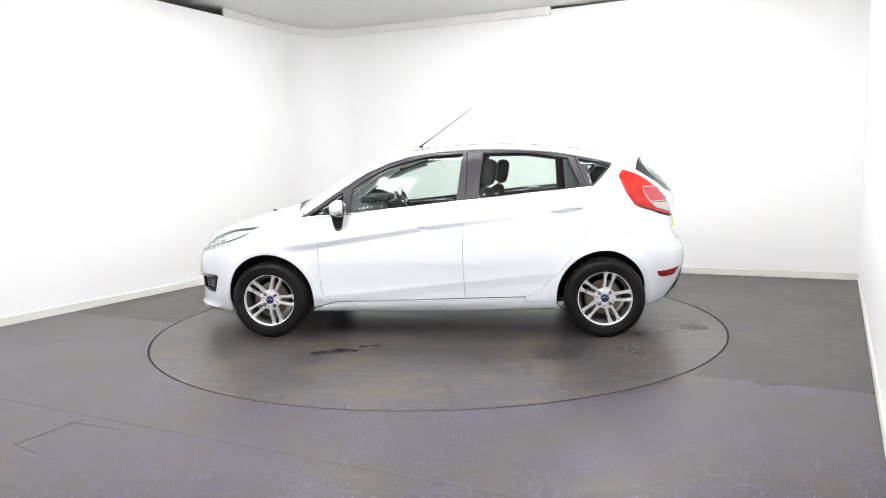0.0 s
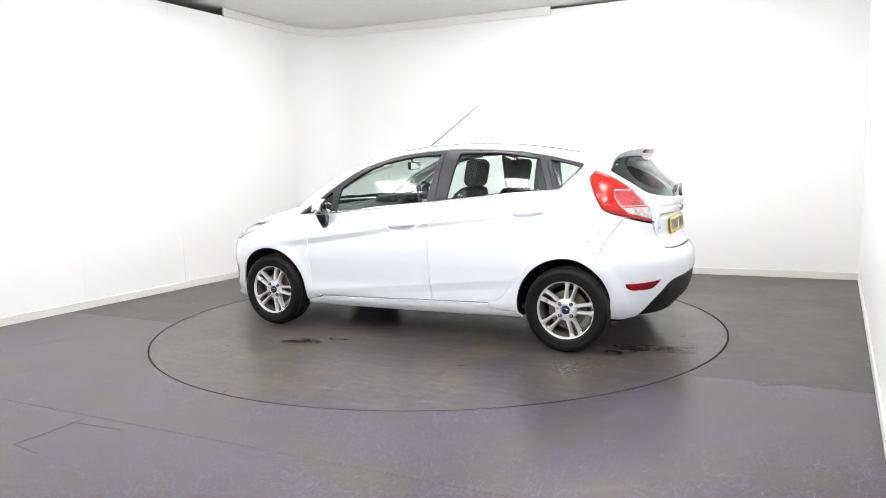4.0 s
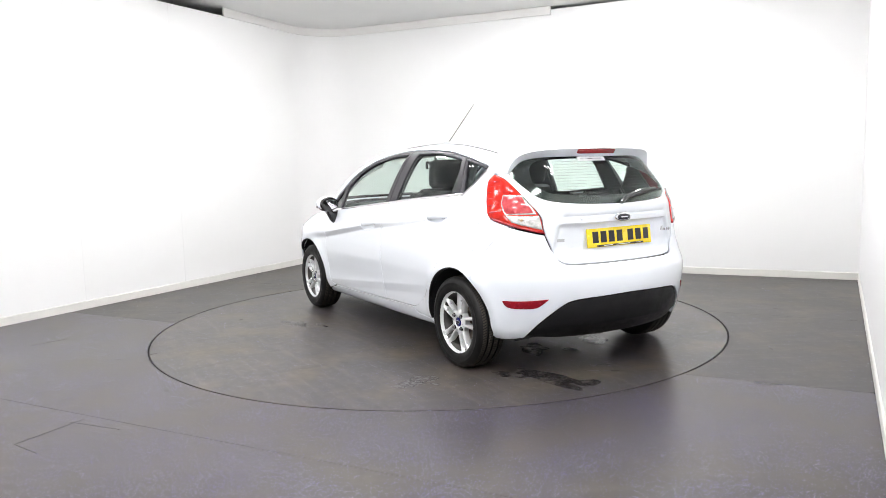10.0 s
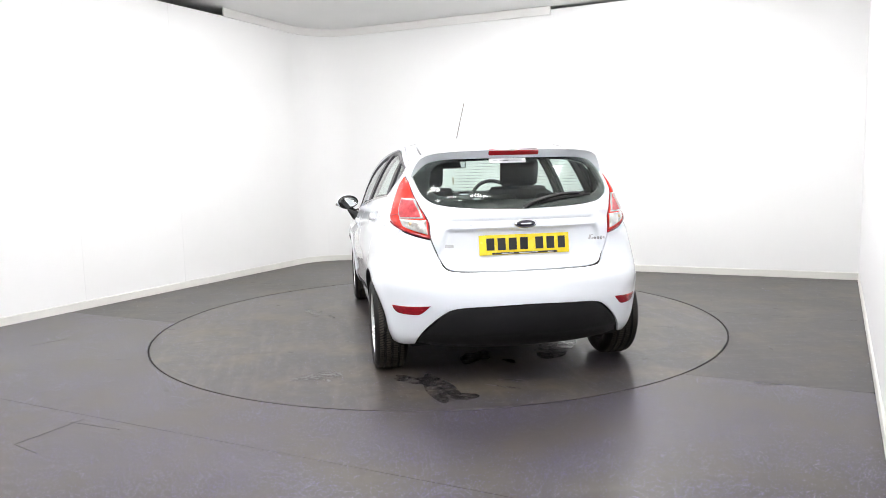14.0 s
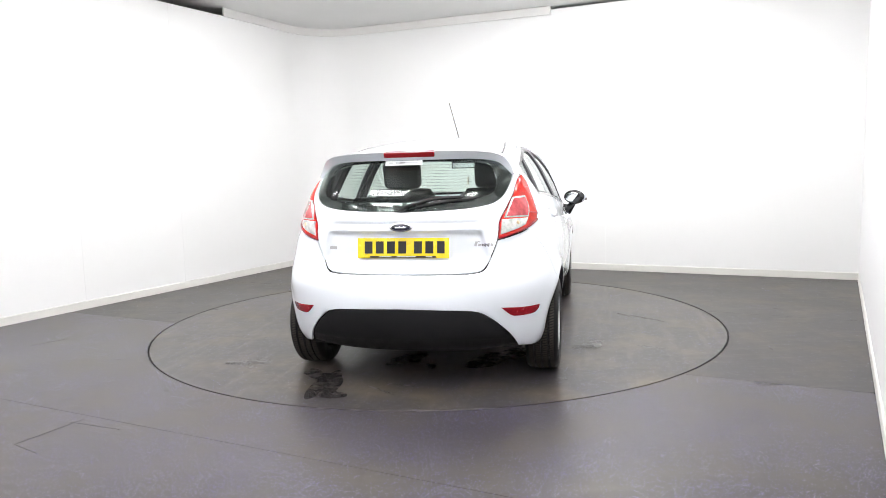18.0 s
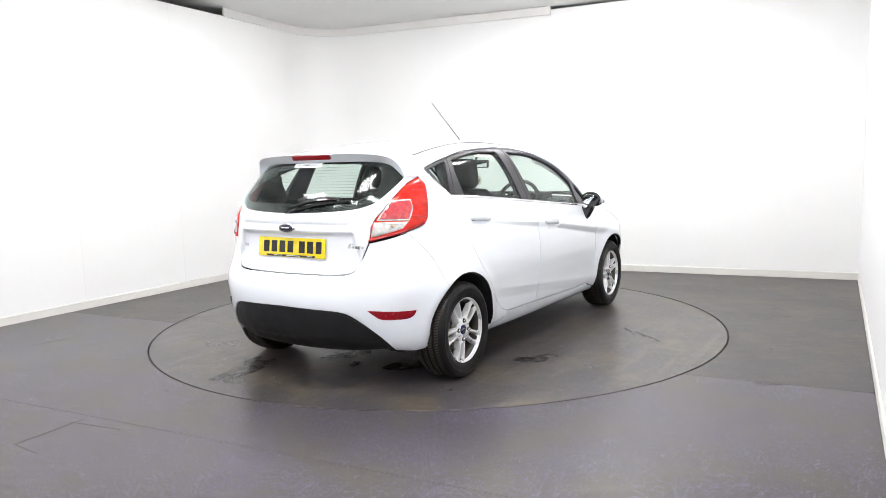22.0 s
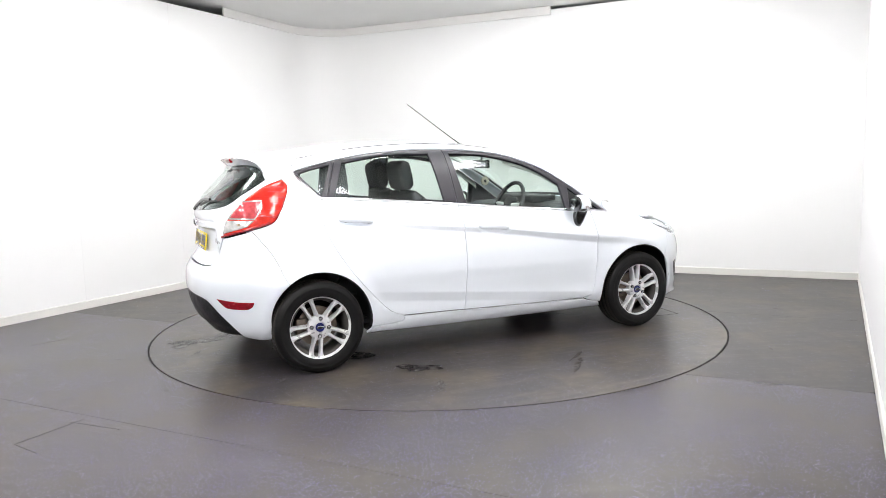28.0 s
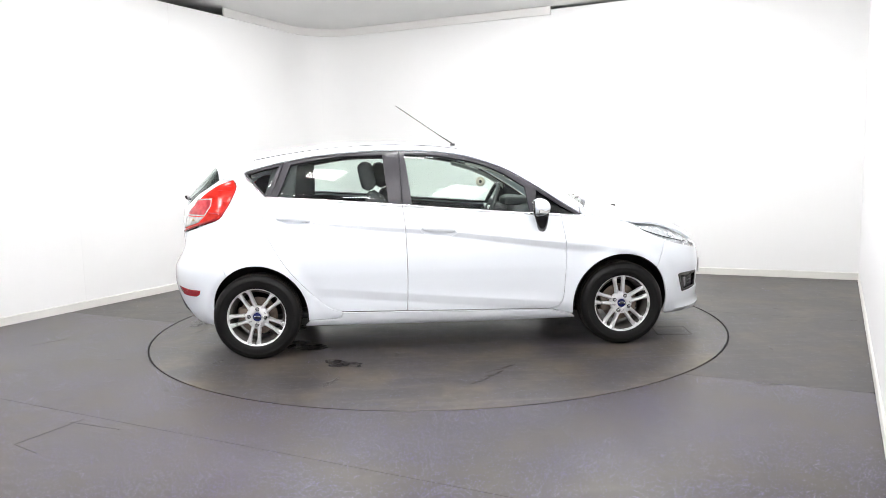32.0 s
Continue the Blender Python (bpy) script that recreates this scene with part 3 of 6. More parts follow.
def blot(name, x, y, rx, ry, turn_deg, material, parent, seed, ragged=0.24, n=72, z=0.0011):
    """A thin irregular patch lying on the floor."""
    rnd = random.Random(seed)
    ph = [rnd.uniform(0, 6.28) for _ in range(6)]
    amp = [ragged * rnd.uniform(0.3, 1) / (k + 1) for k in range(6)]
    pts = []
    for i in range(n):
        a = 2 * math.pi * i / n
        r = 1 + sum(amp[k] * math.sin((k + 2) * a + ph[k]) for k in range(6))
        q = Vector((rx * r * math.cos(a), ry * r * math.sin(a)))
        q.rotate(Matrix.Rotation(radians(turn_deg), 2))
        pts.append((x + q.x, y + q.y))
    me = mesh(name, [(a, b, z) for a, b in pts] + [(x, y, z)], [(i, (i + 1) % n, n) for i in range(n)], material)
    return part(name, me, None, parent)


for i, (x, y) in enumerate(((2.83, 0.08), (3.15, 1.02), (2.2, -1.2), (-2.35, 0.62), (-1.6, -1.75), (-2.2, -1.0), (2.45, 0.5))):
    blot("dirt_spot", x, y, 0.022, 0.009, 40 * i, STAIN_PALE if i in (1, 6) else SCUFF, floor_ob, 70 + i)

# turntable
table = tagged(new("turntable"), "round motor turntable flush with the floor, dark worn vinyl top", "turntable")
ring = [(0.0, 0.0), (RADIUS - 0.006, 0.0), (RADIUS - 0.004, -0.002), (RADIUS - 0.004, -0.03), (0.0, -0.03)]
verts, faces = [], []
N = 240
for r, z in ring[1:4]:
    verts += [(r * math.cos(2 * math.pi * i / N), r * math.sin(2 * math.pi * i / N), z) for i in range(N)]
faces = [tuple(range(N))] + [(k * N + i, (k + 1) * N + i, (k + 1) * N + (i + 1) % N, k * N + (i + 1) % N) for k in range(2) for i in range(N)]
part("disc_top", mesh("disc_top", verts, faces, VINYL_DISC, 30), None, table)
blots = [(-0.61, -1.02, 0.145, 0.070, 16, STAIN_WET), (-0.40, -0.87, 0.050, 0.022, 16, STAIN_WET), (1.80, -0.30, 0.27, 0.085, 12, STAIN_WET), (1.98, -0.24, 0.12, 0.085, 14, STAIN_WET), (1.62, -0.44, 0.12, 0.06, 40, STAIN_WET),
         (1.11, 0.63, 0.20, 0.16, -38, STAIN_WET), (1.30, 0.50, 0.06, 0.04, 10, STAIN_WET), (1.21, 0.04, 0.15, 0.085, -12, STAIN_WET), (1.37, 0.24, 0.05, 0.03, 30, STAIN_WET), (0.71, 1.23, 0.13, 0.075, -19, STAIN_WET),
         (1.40, -0.98, 0.14, 0.085, 109, STAIN_PALE), (1.50, -0.94, 0.05, 0.03, 20, STAIN_PALE), (-0.19, 1.67, 0.15, 0.020, 43, STAIN_RUST), (-0.30, 1.50, 0.10, 0.016, 38, STAIN_RUST), (0.75, 1.64, 0.10, 0.030, 77, STAIN_PALE),
         (1.54, 1.06, 0.042, 0.026, 60, STAIN_PALE), (1.89, 0.06, 0.13, 0.012, 56, STAIN_PALE), (1.78, 0.14, 0.09, 0.010, 70, STAIN_PALE), (0.78, -1.17, 0.026, 0.020, 17, STAIN_PALE), (0.89, -1.88, 0.018, 0.014, 54, STAIN_PALE),
         (0.55, -0.81, 0.26, 0.004, 66, STAIN_PALE), (-0.95, 0.35, 0.05, 0.02, 10, STAIN_PALE), (0.10, -1.62, 0.014, 0.010, 0, STAIN_PALE), (-1.20, -0.90, 0.016, 0.012, 0, STAIN_PALE), (-1.02, -1.35, 0.020, 0.012, 30, SCUFF), (0.35, 1.05, 0.06, 0.015, 80, STAIN_PALE)]
for i, (x, y, rx, ry, a, mt) in enumerate(blots):
    blot("stain", x, y, rx, ry, a, mt, table, i + 3, 0.42 if rx > 0.04 else 0.25, 96, 0.0008 + 0.0002 * i)
groove("tick_mark", (-0.25, -2.205), (-0.27, -2.13), 0.008, SCUFF, table)
for a, b in (((-1.55, 0.80), (-1.79, 0.84)), ((-1.79, 0.84), (-1.83, 0.60)), ((-1.83, 0.60), (-1.59, 0.56)), ((-1.59, 0.56), (-1.55, 0.80))):
    groove("hatch_joint", a, b, 0.006, SCUFF, table)

# ---- the car ----
# Its x points to the nose, y to its left, z up; the middle of the wheelbase stands at STAND on the turntable.
SHIFT = Vector((0.0, 0.0, 0.0))
STAND = Vector((-0.034, -0.206, 0.0))
SECTION = curve((.12, .60), (.17, .72), (.20, .765), (.25, .800), (.30, .815), (.40, .823), (.50, .836), (.58, .845), (.66, .847), (.75, .842), (.84, .828), (.90, .808), (.97, .782), (1.05, .752), (1.15, .707), (1.25, .655), (1.33, .600), (1.38, .545), (1.42, .47))
TAPER_REAR = curve((.3, .015), (.55, .012), (.83, .036), (.95, .045), (1.2, .05), (1.3, .046), (1.4, .045))
TAPER_FRONT = curve((.3, .0), (.7, .0), (.9, .05), (1.0, .06), (1.4, .0))
TAIL = curve((.12, -1.72), (.2, -1.80), (.3, -1.875), (.42, -1.915), (.52, -1.925), (.60, -1.918), (.66, -1.885), (.70, -1.862), (.78, -1.838), (.90, -1.838), (.99, -1.836), (1.03, -1.814), (1.08, -1.792), (1.14, -1.74), (1.2, -1.68), (1.30, -1.58), (1.36, -1.52))
NOSE = curve((.12, 1.94), (.17, 2.02), (.22, 2.035), (.35, 2.04), (.52, 2.045), (.6, 2.03), (.68, 1.985), (.76, 1.90), (.84, 1.72), (.9, 1.5), (.95, 1.48))
ROUND_REAR = curve((.2, 2.5), (.5, 2.5), (.86, 2.9), (1.03, 3.1), (1.12, 3.6), (1.3, 3.6))
REAR_FROM, FRONT_FROM, WRAP = -1.30, 1.35, 1.15
CREASE = curve((-1.75, 1.02), (-1.3, .955), (-.98, .925), (-.02, .835), (.9, .72), (1.5, .66))
SLANT = .48
BAND = curve((-1.1, .012), (-.85, .016), (-.55, .030), (.1, .036), (.5, .044), (.9, .048))
REAR_MID, FRONT_MID = REAR_FROM - WRAP, FRONT_FROM + WRAP
HUB_Z, AXLE = 0.287, 1.2445


def half_width(x, z):
    """Half the width of the body with its creases and flared arches."""
    w = SECTION(z) - TAPER_REAR(z) * (np.clip(-.55 - x, 0, 1.3) / .75) ** 2 - TAPER_FRONT(z) * (np.clip(x - .3, 0, 1.2) / .7) ** 2
    d = z - CREASE(x)
    fade = np.clip((1.45 - x) / .5, 0, 1) * np.clip((x + 1.75) / .35, 0, 1)
    band = BAND(x)
    w = w + fade * np.where(d > 0, .013 * np.exp(-d / .05), np.where(d > -band, .013 + SLANT * d, (.013 - SLANT * band) * np.exp((d + band) / .12)))
    low = z - (.392 - .095 * x)
    w = w + np.where(low > 0, .006 * np.exp(-low / .04), .006 - .011 * np.clip(-low / .06, 0, 1)) * np.clip((.95 - x) / .15, 0, 1) * np.clip((x + 1.0) / .5, 0, 1) * np.clip((z - .20) / .06, 0, 1)
    for c in (AXLE, -AXLE):
        r = np.hypot(x - c, z - .30)
        w = w + .016 * np.exp(-((r - .345) / .05) ** 2) * np.clip((z - .15) / .2, 0, 1)
    return w


def left_skin(s, z):
    def cap(a, reach, n):
        a = np.clip(a, 0, math.pi / 2)
        c, q = np.cos(a), np.sin(a)
        r = (c ** n + q ** n) ** (-1 / n)
        return reach * r * q, r * c
    dr, yr = cap((REAR_FROM - s) / WRAP * math.pi / 2, REAR_FROM - TAIL(z), ROUND_REAR(z))
    df, yf = cap((s - FRONT_FROM) / WRAP * math.pi / 2, NOSE(z) - FRONT_FROM, 2.0)
    x = np.where(s < REAR_FROM, REAR_FROM - dr, np.where(s > FRONT_FROM, FRONT_FROM + df, s))
    y = half_width(x, z) * np.where(s < REAR_FROM, yr, np.where(s > FRONT_FROM, yf, 1.0))
    return np.stack([x, y, z + 0 * x], -1)


def skin(s, z):
    """The sides and ends of the body: s is x along the left side, and runs on round both ends to the right side."""
    s, z = np.broadcast_arrays(np.asarray(s, float), np.asarray(z, float))
    back, front = s < REAR_MID, s > FRONT_MID
    p = left_skin(np.where(back, 2 * REAR_MID - s, np.where(front, 2 * FRONT_MID - s, s)), z)
    p[..., 1] *= np.where(back | front, -1, 1)
    return p + np.array(SHIFT)


def width_at(x, z):
    """Half width where the ends' rounding is counted in."""
    n = ROUND_REAR(z)
    ur = np.clip((REAR_FROM - x) / (REAR_FROM - TAIL(z)), 0, 0.999)
    uf = np.clip((x - FRONT_FROM) / (NOSE(z) - FRONT_FROM), 0, 0.999)
    return half_width(x, z) * (1 - ur ** n) ** (1 / n) * (1 - uf ** 2) ** 0.5


EDGE_TOP = curve((-1.66, 1.235), (-1.5, 1.262), (-1.335, 1.292), (-1.023, 1.352), (-.776, 1.385), (-.4, 1.405), (-.142, 1.398), (.11, 1.378), (.29, 1.343), (.39, 1.310), (.49, 1.268), (.6, 1.220), (.7, 1.168), (.8, 1.102), (.9, 1.036), (.97, .980), (1.04, .912), (1.1, .890), (1.3, .850), (1.53, .825), (1.71, .765), (1.84, .69), (1.93, .64))
CENTRE_TOP = curve((-1.66, 1.335), (-1.37, 1.385), (-1.0, 1.432), (-.6, 1.459), (-.37, 1.461), (-.05, 1.442), (.17, 1.405), (.385, 1.348), (.62, 1.258), (.85, 1.142), (1.05, 1.032), (1.13, .995), (1.2, .980), (1.385, .932), (1.64, .862), (1.80, .805), (1.9, .757), (1.98, .69), (2.03, .62))
CROWN_POWER = curve((-1.6, 2.3), (.9, 2.3), (1.2, 4.0), (2.0, 3.5))
BOW = curve((-1.66, -.09), (-1.3, -.06), (-.8, 0), (-.2, .0), (.2, .06), (1.1, .14), (1.6, .12), (2.0, .16))
HALF = 0.6


def crown(g, w):
    """The top of the body: bonnet, windscreen, roof. g runs along it, w across (HALF at the edge)."""
    g, w = np.broadcast_arrays(np.asarray(g, float), np.asarray(w, float))
    v = w / HALF
    xe = g - BOW(g)
    ze = EDGE_TOP(xe)
    ye = width_at(xe, ze)
    x = g - BOW(g) * v ** 2
    z = CENTRE_TOP(g) + (ze - CENTRE_TOP(g)) * np.abs(v) ** CROWN_POWER(g)
    return np.stack([x, v * ye, z], -1) + np.array(SHIFT)


def crown_chart(w, g):
    return crown(g, w)


car = tagged(new("car"), "white five-door hatchback car with silver alloy wheels, on the turntable", "car")
CARRIED = [car]

BELT = curve((-1.17, 1.078), (-.77, 1.048), (-.25, 1.0), (.26, .954), (.69, .917), (1.0, .894))
DLO_TOP = [(1.0, .896), (.92, .948), (.83, 1.004), (.74, 1.066), (.647, 1.125), (.488, 1.222), (.363, 1.277), (.11, 1.348), (-.142, 1.376), (-.355, 1.383), (-.776, 1.360), (-1.023, 1.322), (-1.335, 1.250)]
dlo_top = curve(*sorted(DLO_TOP))
ARCH = 0.343


def belt_run(x0, x1, dz=0.0, n=12):
    return [(x, float(BELT(x)) + dz) for x in np.linspace(x0, x1, n)]


def top_run(x0, x1, dz=0.0, n=16):
    return [(x, float(dlo_top(x)) + dz) for x in np.linspace(x0, x1, n)]


FRONT_DOOR_FRONT = [(.832, float(BELT(.832))), (.848, .724), (.848, .52), (.835, .35), (.80, .285), (.755, .268)]
B_GAP = [(-.25, 1.0), (-.235, .85), (-.229, .60), (-.232, .42), (-.238, .292)]
REAR_DOOR_REAR = [(-1.17, 1.078), (-1.183, .957), (-1.160, .840), (-1.061, .660), (-.965, .535), (-.855, .415), (-.765, .335), (-.68, .302)]
QUARTER_EDGE = [(-1.17, 1.078), (-1.335, 1.250)]

# doors
door_poly = outline(FRONT_DOOR_FRONT[:5], FRONT_DOOR_FRONT[4:], [(.755, .268), (.3, .278), (-.238, .292)], B_GAP[::-1], belt_run(-.25, .832))
rear_poly = outline(B_GAP, [(-.238, .292), (-.68, .302)], REAR_DOOR_REAR[::-1], belt_run(-1.17, -.25))
sides = {}
GRIPS = {"front_door": (-.012, .838), "rear_door": (-.975, .933)}
CUP_A, CUP_B, CUP_LEAN = .122, .046, -.085


def cup_ring(nm, r, n=48):
    """An oval round a door's grip, on the skin's chart."""
    x, z = GRIPS[nm]
    return np.array([(x + CUP_A * r * math.cos(a), z + CUP_B * r * math.sin(a) + CUP_LEAN * CUP_A * r * math.cos(a)) for a in np.linspace(0, 2 * math.pi, n, endpoint=False)])


for k, (nm, poly) in enumerate((("front_door", door_poly), ("rear_door", rear_poly))):
    sides[nm] = both(nm, panel(nm, skin, poly, PAINT, 0.0014, step=0.0075, holes=(cup_ring(nm, 1.0),), edge=0.0022), car, "white painted door skin")

# window frames, glass and chrome
FRONT_PANE = outline([(.615, .937), (.592, 1.108)], [(.592, 1.108), (.442, 1.206), (.275, 1.279), (.023, 1.335), (-.222, 1.351)], [(-.222, 1.351), (-.182, 1.012)], belt_run(-.182, .615, .016), step=0.018)
NOSE_PANE = outline([(.925, .920), (.80, .994), (.672, 1.082)], [(.672, 1.082), (.652, .938)], belt_run(.652, .925, .016), step=0.018)
REAR_PANE = outline([(-.345, 1.022), (-.378, 1.352)], [(-.378, 1.352), (-.692, 1.346), (-1.0, 1.300)], [(-1.0, 1.300), (-1.083, 1.088)], belt_run(-1.083, -.345, .016), step=0.018)
QUARTER_PANE = outline([(-1.082, 1.290), (-1.20, 1.264), (-1.292, 1.236)], [(-1.292, 1.236), (-1.166, 1.098)], [(-1.166, 1.098), (-1.082, 1.290)], step=0.015)
FRAME_FRONT = outline(top_run(1.0, -.262), [(-.262, 1.381), (-.25, 1.002)], belt_run(-.25, 1.0, .002))
FRAME_REAR = outline(top_run(-.262, -1.045), [(-1.045, 1.319), (-1.135, 1.076)], belt_run(-1.135, -.25, .002), [(-.25, 1.002), (-.262, 1.381)])
FRAME_QUARTER = outline(top_run(-1.045, -1.335), [(-1.335, 1.250), (-1.17, 1.080)], [(-1.17, 1.080), (-1.135, 1.076)], [(-1.135, 1.076), (-1.045, 1.319)], step=0.015)
glass_front = panel("front_pane", skin, FRONT_PANE, GLASS, -0.004, 0.004, 0.012)
glass_nose = panel("corner_pane", skin, NOSE_PANE, GLASS_DARK, -0.004, 0.004, 0.012)
glass_rear = panel("rear_pane", skin, REAR_PANE, GLASS, -0.004, 0.004, 0.012)
glass_quarter = panel("quarter_pane", skin, QUARTER_PANE, GLASS, -0.004, 0.004, 0.012)
frame_front = panel("window_frame", skin, FRAME_FRONT, PILLAR, 0.0015, 0.02, 0.004, holes=(FRONT_PANE, NOSE_PANE))
frame_rear = panel("window_frame", skin, FRAME_REAR, PILLAR, 0.0015, 0.02, 0.004, holes=(REAR_PANE,))
frame_quarter = panel("quarter_window", skin, FRAME_QUARTER, PILLAR, 0.0015, 0.02, 0.004, holes=(QUARTER_PANE,))
chrome_front = panel("chrome_strip", skin, outline(belt_run(-.248, .995, -.004), [(.995, .891), (.995, .903)], belt_run(.995, -.248, .010), [(-.248, 1.010), (-.248, .996)]), CHROME, 0.0, 0.008, -0.004, edge=0.002)
chrome_rear = panel("chrome_strip", skin, outline(belt_run(-1.16, -.252, -.004), [(-.252, .996), (-.252, 1.010)], belt_run(-.252, -1.16, .010), [(-1.16, 1.087), (-1.16, 1.073)]), CHROME, 0.0, 0.008, -0.004, edge=0.002)
chrome_quarter = panel("chrome_strip", skin, outline([(-1.162, 1.073), (-1.185, 1.080), (-1.345, 1.246)], [(-1.345, 1.246), (-1.333, 1.255)], [(-1.333, 1.255), (-1.180, 1.096), (-1.162, 1.088)], [(-1.162, 1.088), (-1.162, 1.073)], step=0.012), CHROME, 0.0, 0.008, -0.003, edge=0.002)
for i in (0, 1):
    flipm = (lambda q: q) if i == 0 else mirrored
    part("window_frame", flipm(frame_front), None, sides["front_door"][i], "satin black window frame")
    part("window_pane", flipm(glass_front), None, sides["front_door"][i], "green-tinted side glass")
    part("corner_pane", flipm(glass_nose), None, sides["front_door"][i], "small fixed triangular pane")
    part("chrome_strip", flipm(chrome_front), None, sides["front_door"][i], "bright chrome strip under the window")
    part("window_frame", flipm(frame_rear), None, sides["rear_door"][i], "satin black window frame")
    part("window_pane", flipm(glass_rear), None, sides["rear_door"][i], "green-tinted side glass")
    part("chrome_strip", flipm(chrome_rear), None, sides["rear_door"][i], "bright chrome strip under the window")
    qw = part("quarter_window", flipm(frame_quarter), None, car, "satin black frame of the rear quarter window")
    part("window_pane", flipm(glass_quarter), None, qw, "small fixed quarter pane")
    part("chrome_strip", flipm(chrome_quarter), None, qw)

# sides: roof rail and quarter panel in one, wings, sills
TAIL_LAMP = [(-1.474, 1.206), (-1.412, 1.160), (-1.440, 1.070), (-1.496, .982), (-1.555, .937), (-1.743, .892), (-1.933, .853)]
TAIL_INNER = [(-1.933, .853), (-1.905, .905), (-1.872, .963), (-1.720, 1.112), (-1.618, 1.174), (-1.474, 1.206)]
edge_line = [(x, float(EDGE_TOP(x)) - .002) for x in np.linspace(.965, -1.44, 44)]
fuel = (-1.432, .831)
quarter = outline(top_run(.965, -1.335, .002, 30), [(-1.335, 1.250), (-1.17, 1.078)], REAR_DOOR_REAR, [(-.68, .302), (-.70, .262), (-.905, .250)],
                  arc(-AXLE, HUB_Z + .005, ARCH, -6, 126), [arc(-AXLE, HUB_Z + .005, ARCH, 126, 126, 1)[0], (-1.56, .74), (-1.70, .900)], TAIL_LAMP[5:3:-1] + TAIL_LAMP[3::-1], [(-1.474, 1.206), (-1.475, 1.25)], edge_line[::-1])
quarter_me = panel("quarter_panel", skin, quarter, PAINT, 0.0004, edge=0.0009, step=0.02, holes=(np.array(arc(*fuel, .082, 0, 360, 41)[:-1]),))
part("quarter_panel", quarter_me, None, car, "white quarter panel with roof rail")
part("quarter_panel", mirrored(panel("quarter_panel", skin, quarter, PAINT, 0.0004, edge=0.0009, step=0.02)), None, car, "white quarter panel with roof rail")
flap = panel("fuel_flap", skin, np.array(arc(*fuel, .082, 0, 360, 41)[:-1]), PAINT, 0.0014, step=0.03, edge=0.002)
part("fuel_flap", flap, None, car, "round white fuel flap")
wing = outline(FRONT_DOOR_FRONT, [(.755, .268), (.80, .25), (.905, .225)], arc(AXLE, HUB_Z + .005, ARCH, 190, 45), [arc(AXLE, HUB_Z + .005, ARCH, 45, 45, 1)[0], (1.56, .66), (1.60, .720)],
               [(1.60, .720), (1.45, .777), (1.302, .846)], [(1.302, .846), (1.2, .866), (1.1, .887), (1.04, .908), (.972, .968)], [(.972, .968), (.974, .925)], [(.974, .925), (1.004, .898)], belt_run(1.0, .832))
both("front_wing", panel("front_wing", skin, wing, PAINT, 0.0008, edge=0.002, step=0.014), car, "white front wing")
sill = outline([(.755, .262), (.3, .272), (-.238, .286), (-.68, .296)], [(-.68, .296), (-.70, .258), (-.895, .246)], [(-.895, .246), (-.93, .205)], [(-.93, .205), (.3, .185), (.93, .185)], [(.93, .185), (.895, .222)], [(.895, .222), (.80, .244), (.755, .262)])
both("sill", panel("sill", skin, sill, PAINT, 0.0010, step=0.012, edge=0.002), car, "white painted sill")


def around(left, mid):
    """A run on the left end carried over the middle to the right."""
    return left + [(2 * mid - s, z) for s, z in left[::-1]]


# rear end
bumper = outline([(-1.70, .896), (-1.56, .736), arc(-AXLE, HUB_Z + .005, ARCH, 126, 126, 1)[0]], arc(-AXLE, HUB_Z + .005, ARCH, 126, 186, 14) + [(-1.60, .232)], [(-1.60, .232), (-1.70, .226), (-1.815, .240)],
                 around([(-1.815, .240), (-1.902, .345), (-2.005, .435), (-2.09, .472), (-2.27, .482), (-2.44, .486)], REAR_MID), [(2 * REAR_MID + 1.815, .240), (2 * REAR_MID + 1.70, .226), (2 * REAR_MID + 1.60, .232)],
                 [(2 * REAR_MID - s, z) for s, z in (arc(-AXLE, HUB_Z + .005, ARCH, 126, 186, 14) + [(-1.60, .232)])[::-1]], [(2 * REAR_MID - s, z) for s, z in [(-1.70, .896), (-1.56, .736), arc(-AXLE, HUB_Z + .005, ARCH, 126, 126, 1)[0]][::-1]],
                 [(2 * REAR_MID + 1.70, .896), (2 * REAR_MID + 1.80, .874), (2 * REAR_MID + 1.93, .848)], around([(-1.93, .848), (-1.998, .740), (-2.035, .688), (-2.10, .672), (-2.25, .669), (-2.44, .668)], REAR_MID)[::-1], [(-1.93, .848), (-1.80, .874), (-1.70, .896)])
rear_bumper = part("rear_bumper", panel("rear_bumper", skin, bumper, PAINT, 0.0003, edge=0.0009, step=0.02), None, car, "white rear bumper")
diffuser = outline(around([(-1.83, .240), (-1.907, .340), (-2.01, .430), (-2.09, .466), (-2.27, .477), (-2.44, .481)], REAR_MID), [(2 * REAR_MID + 1.83, .240), (2 * REAR_MID + 2.1, .222), (-2.45, .215), (-2.1, .222), (-1.83, .240)])


def insert_chart(s, z):
    """The skin with the lower part of the insert set back under a ledge."""
    p = skin(s, z)
    p[..., 0] += .016 / (1 + np.exp((z - .292) / .003))
    return p


part("bumper_insert", panel("bumper_insert", insert_chart, diffuser, BLACK_PLASTIC, 0.0, 0.02, 0.006, step=0.016, edge=0.006), None, rear_bumper, "textured black lower bumper insert")
refl = panel("reflector", skin, outline([(-1.678, .470), (-1.80, .472), (-1.945, .483)], [(-1.945, .483), (-1.90, .445), (-1.864, .428), (-1.79, .424), (-1.722, .427), (-1.69, .445), (-1.678, .470)], step=0.012), REFLECTOR, 0.0, 0.008, -0.004, step=0.02)
both("reflector", refl, rear_bumper, "red rear reflector")

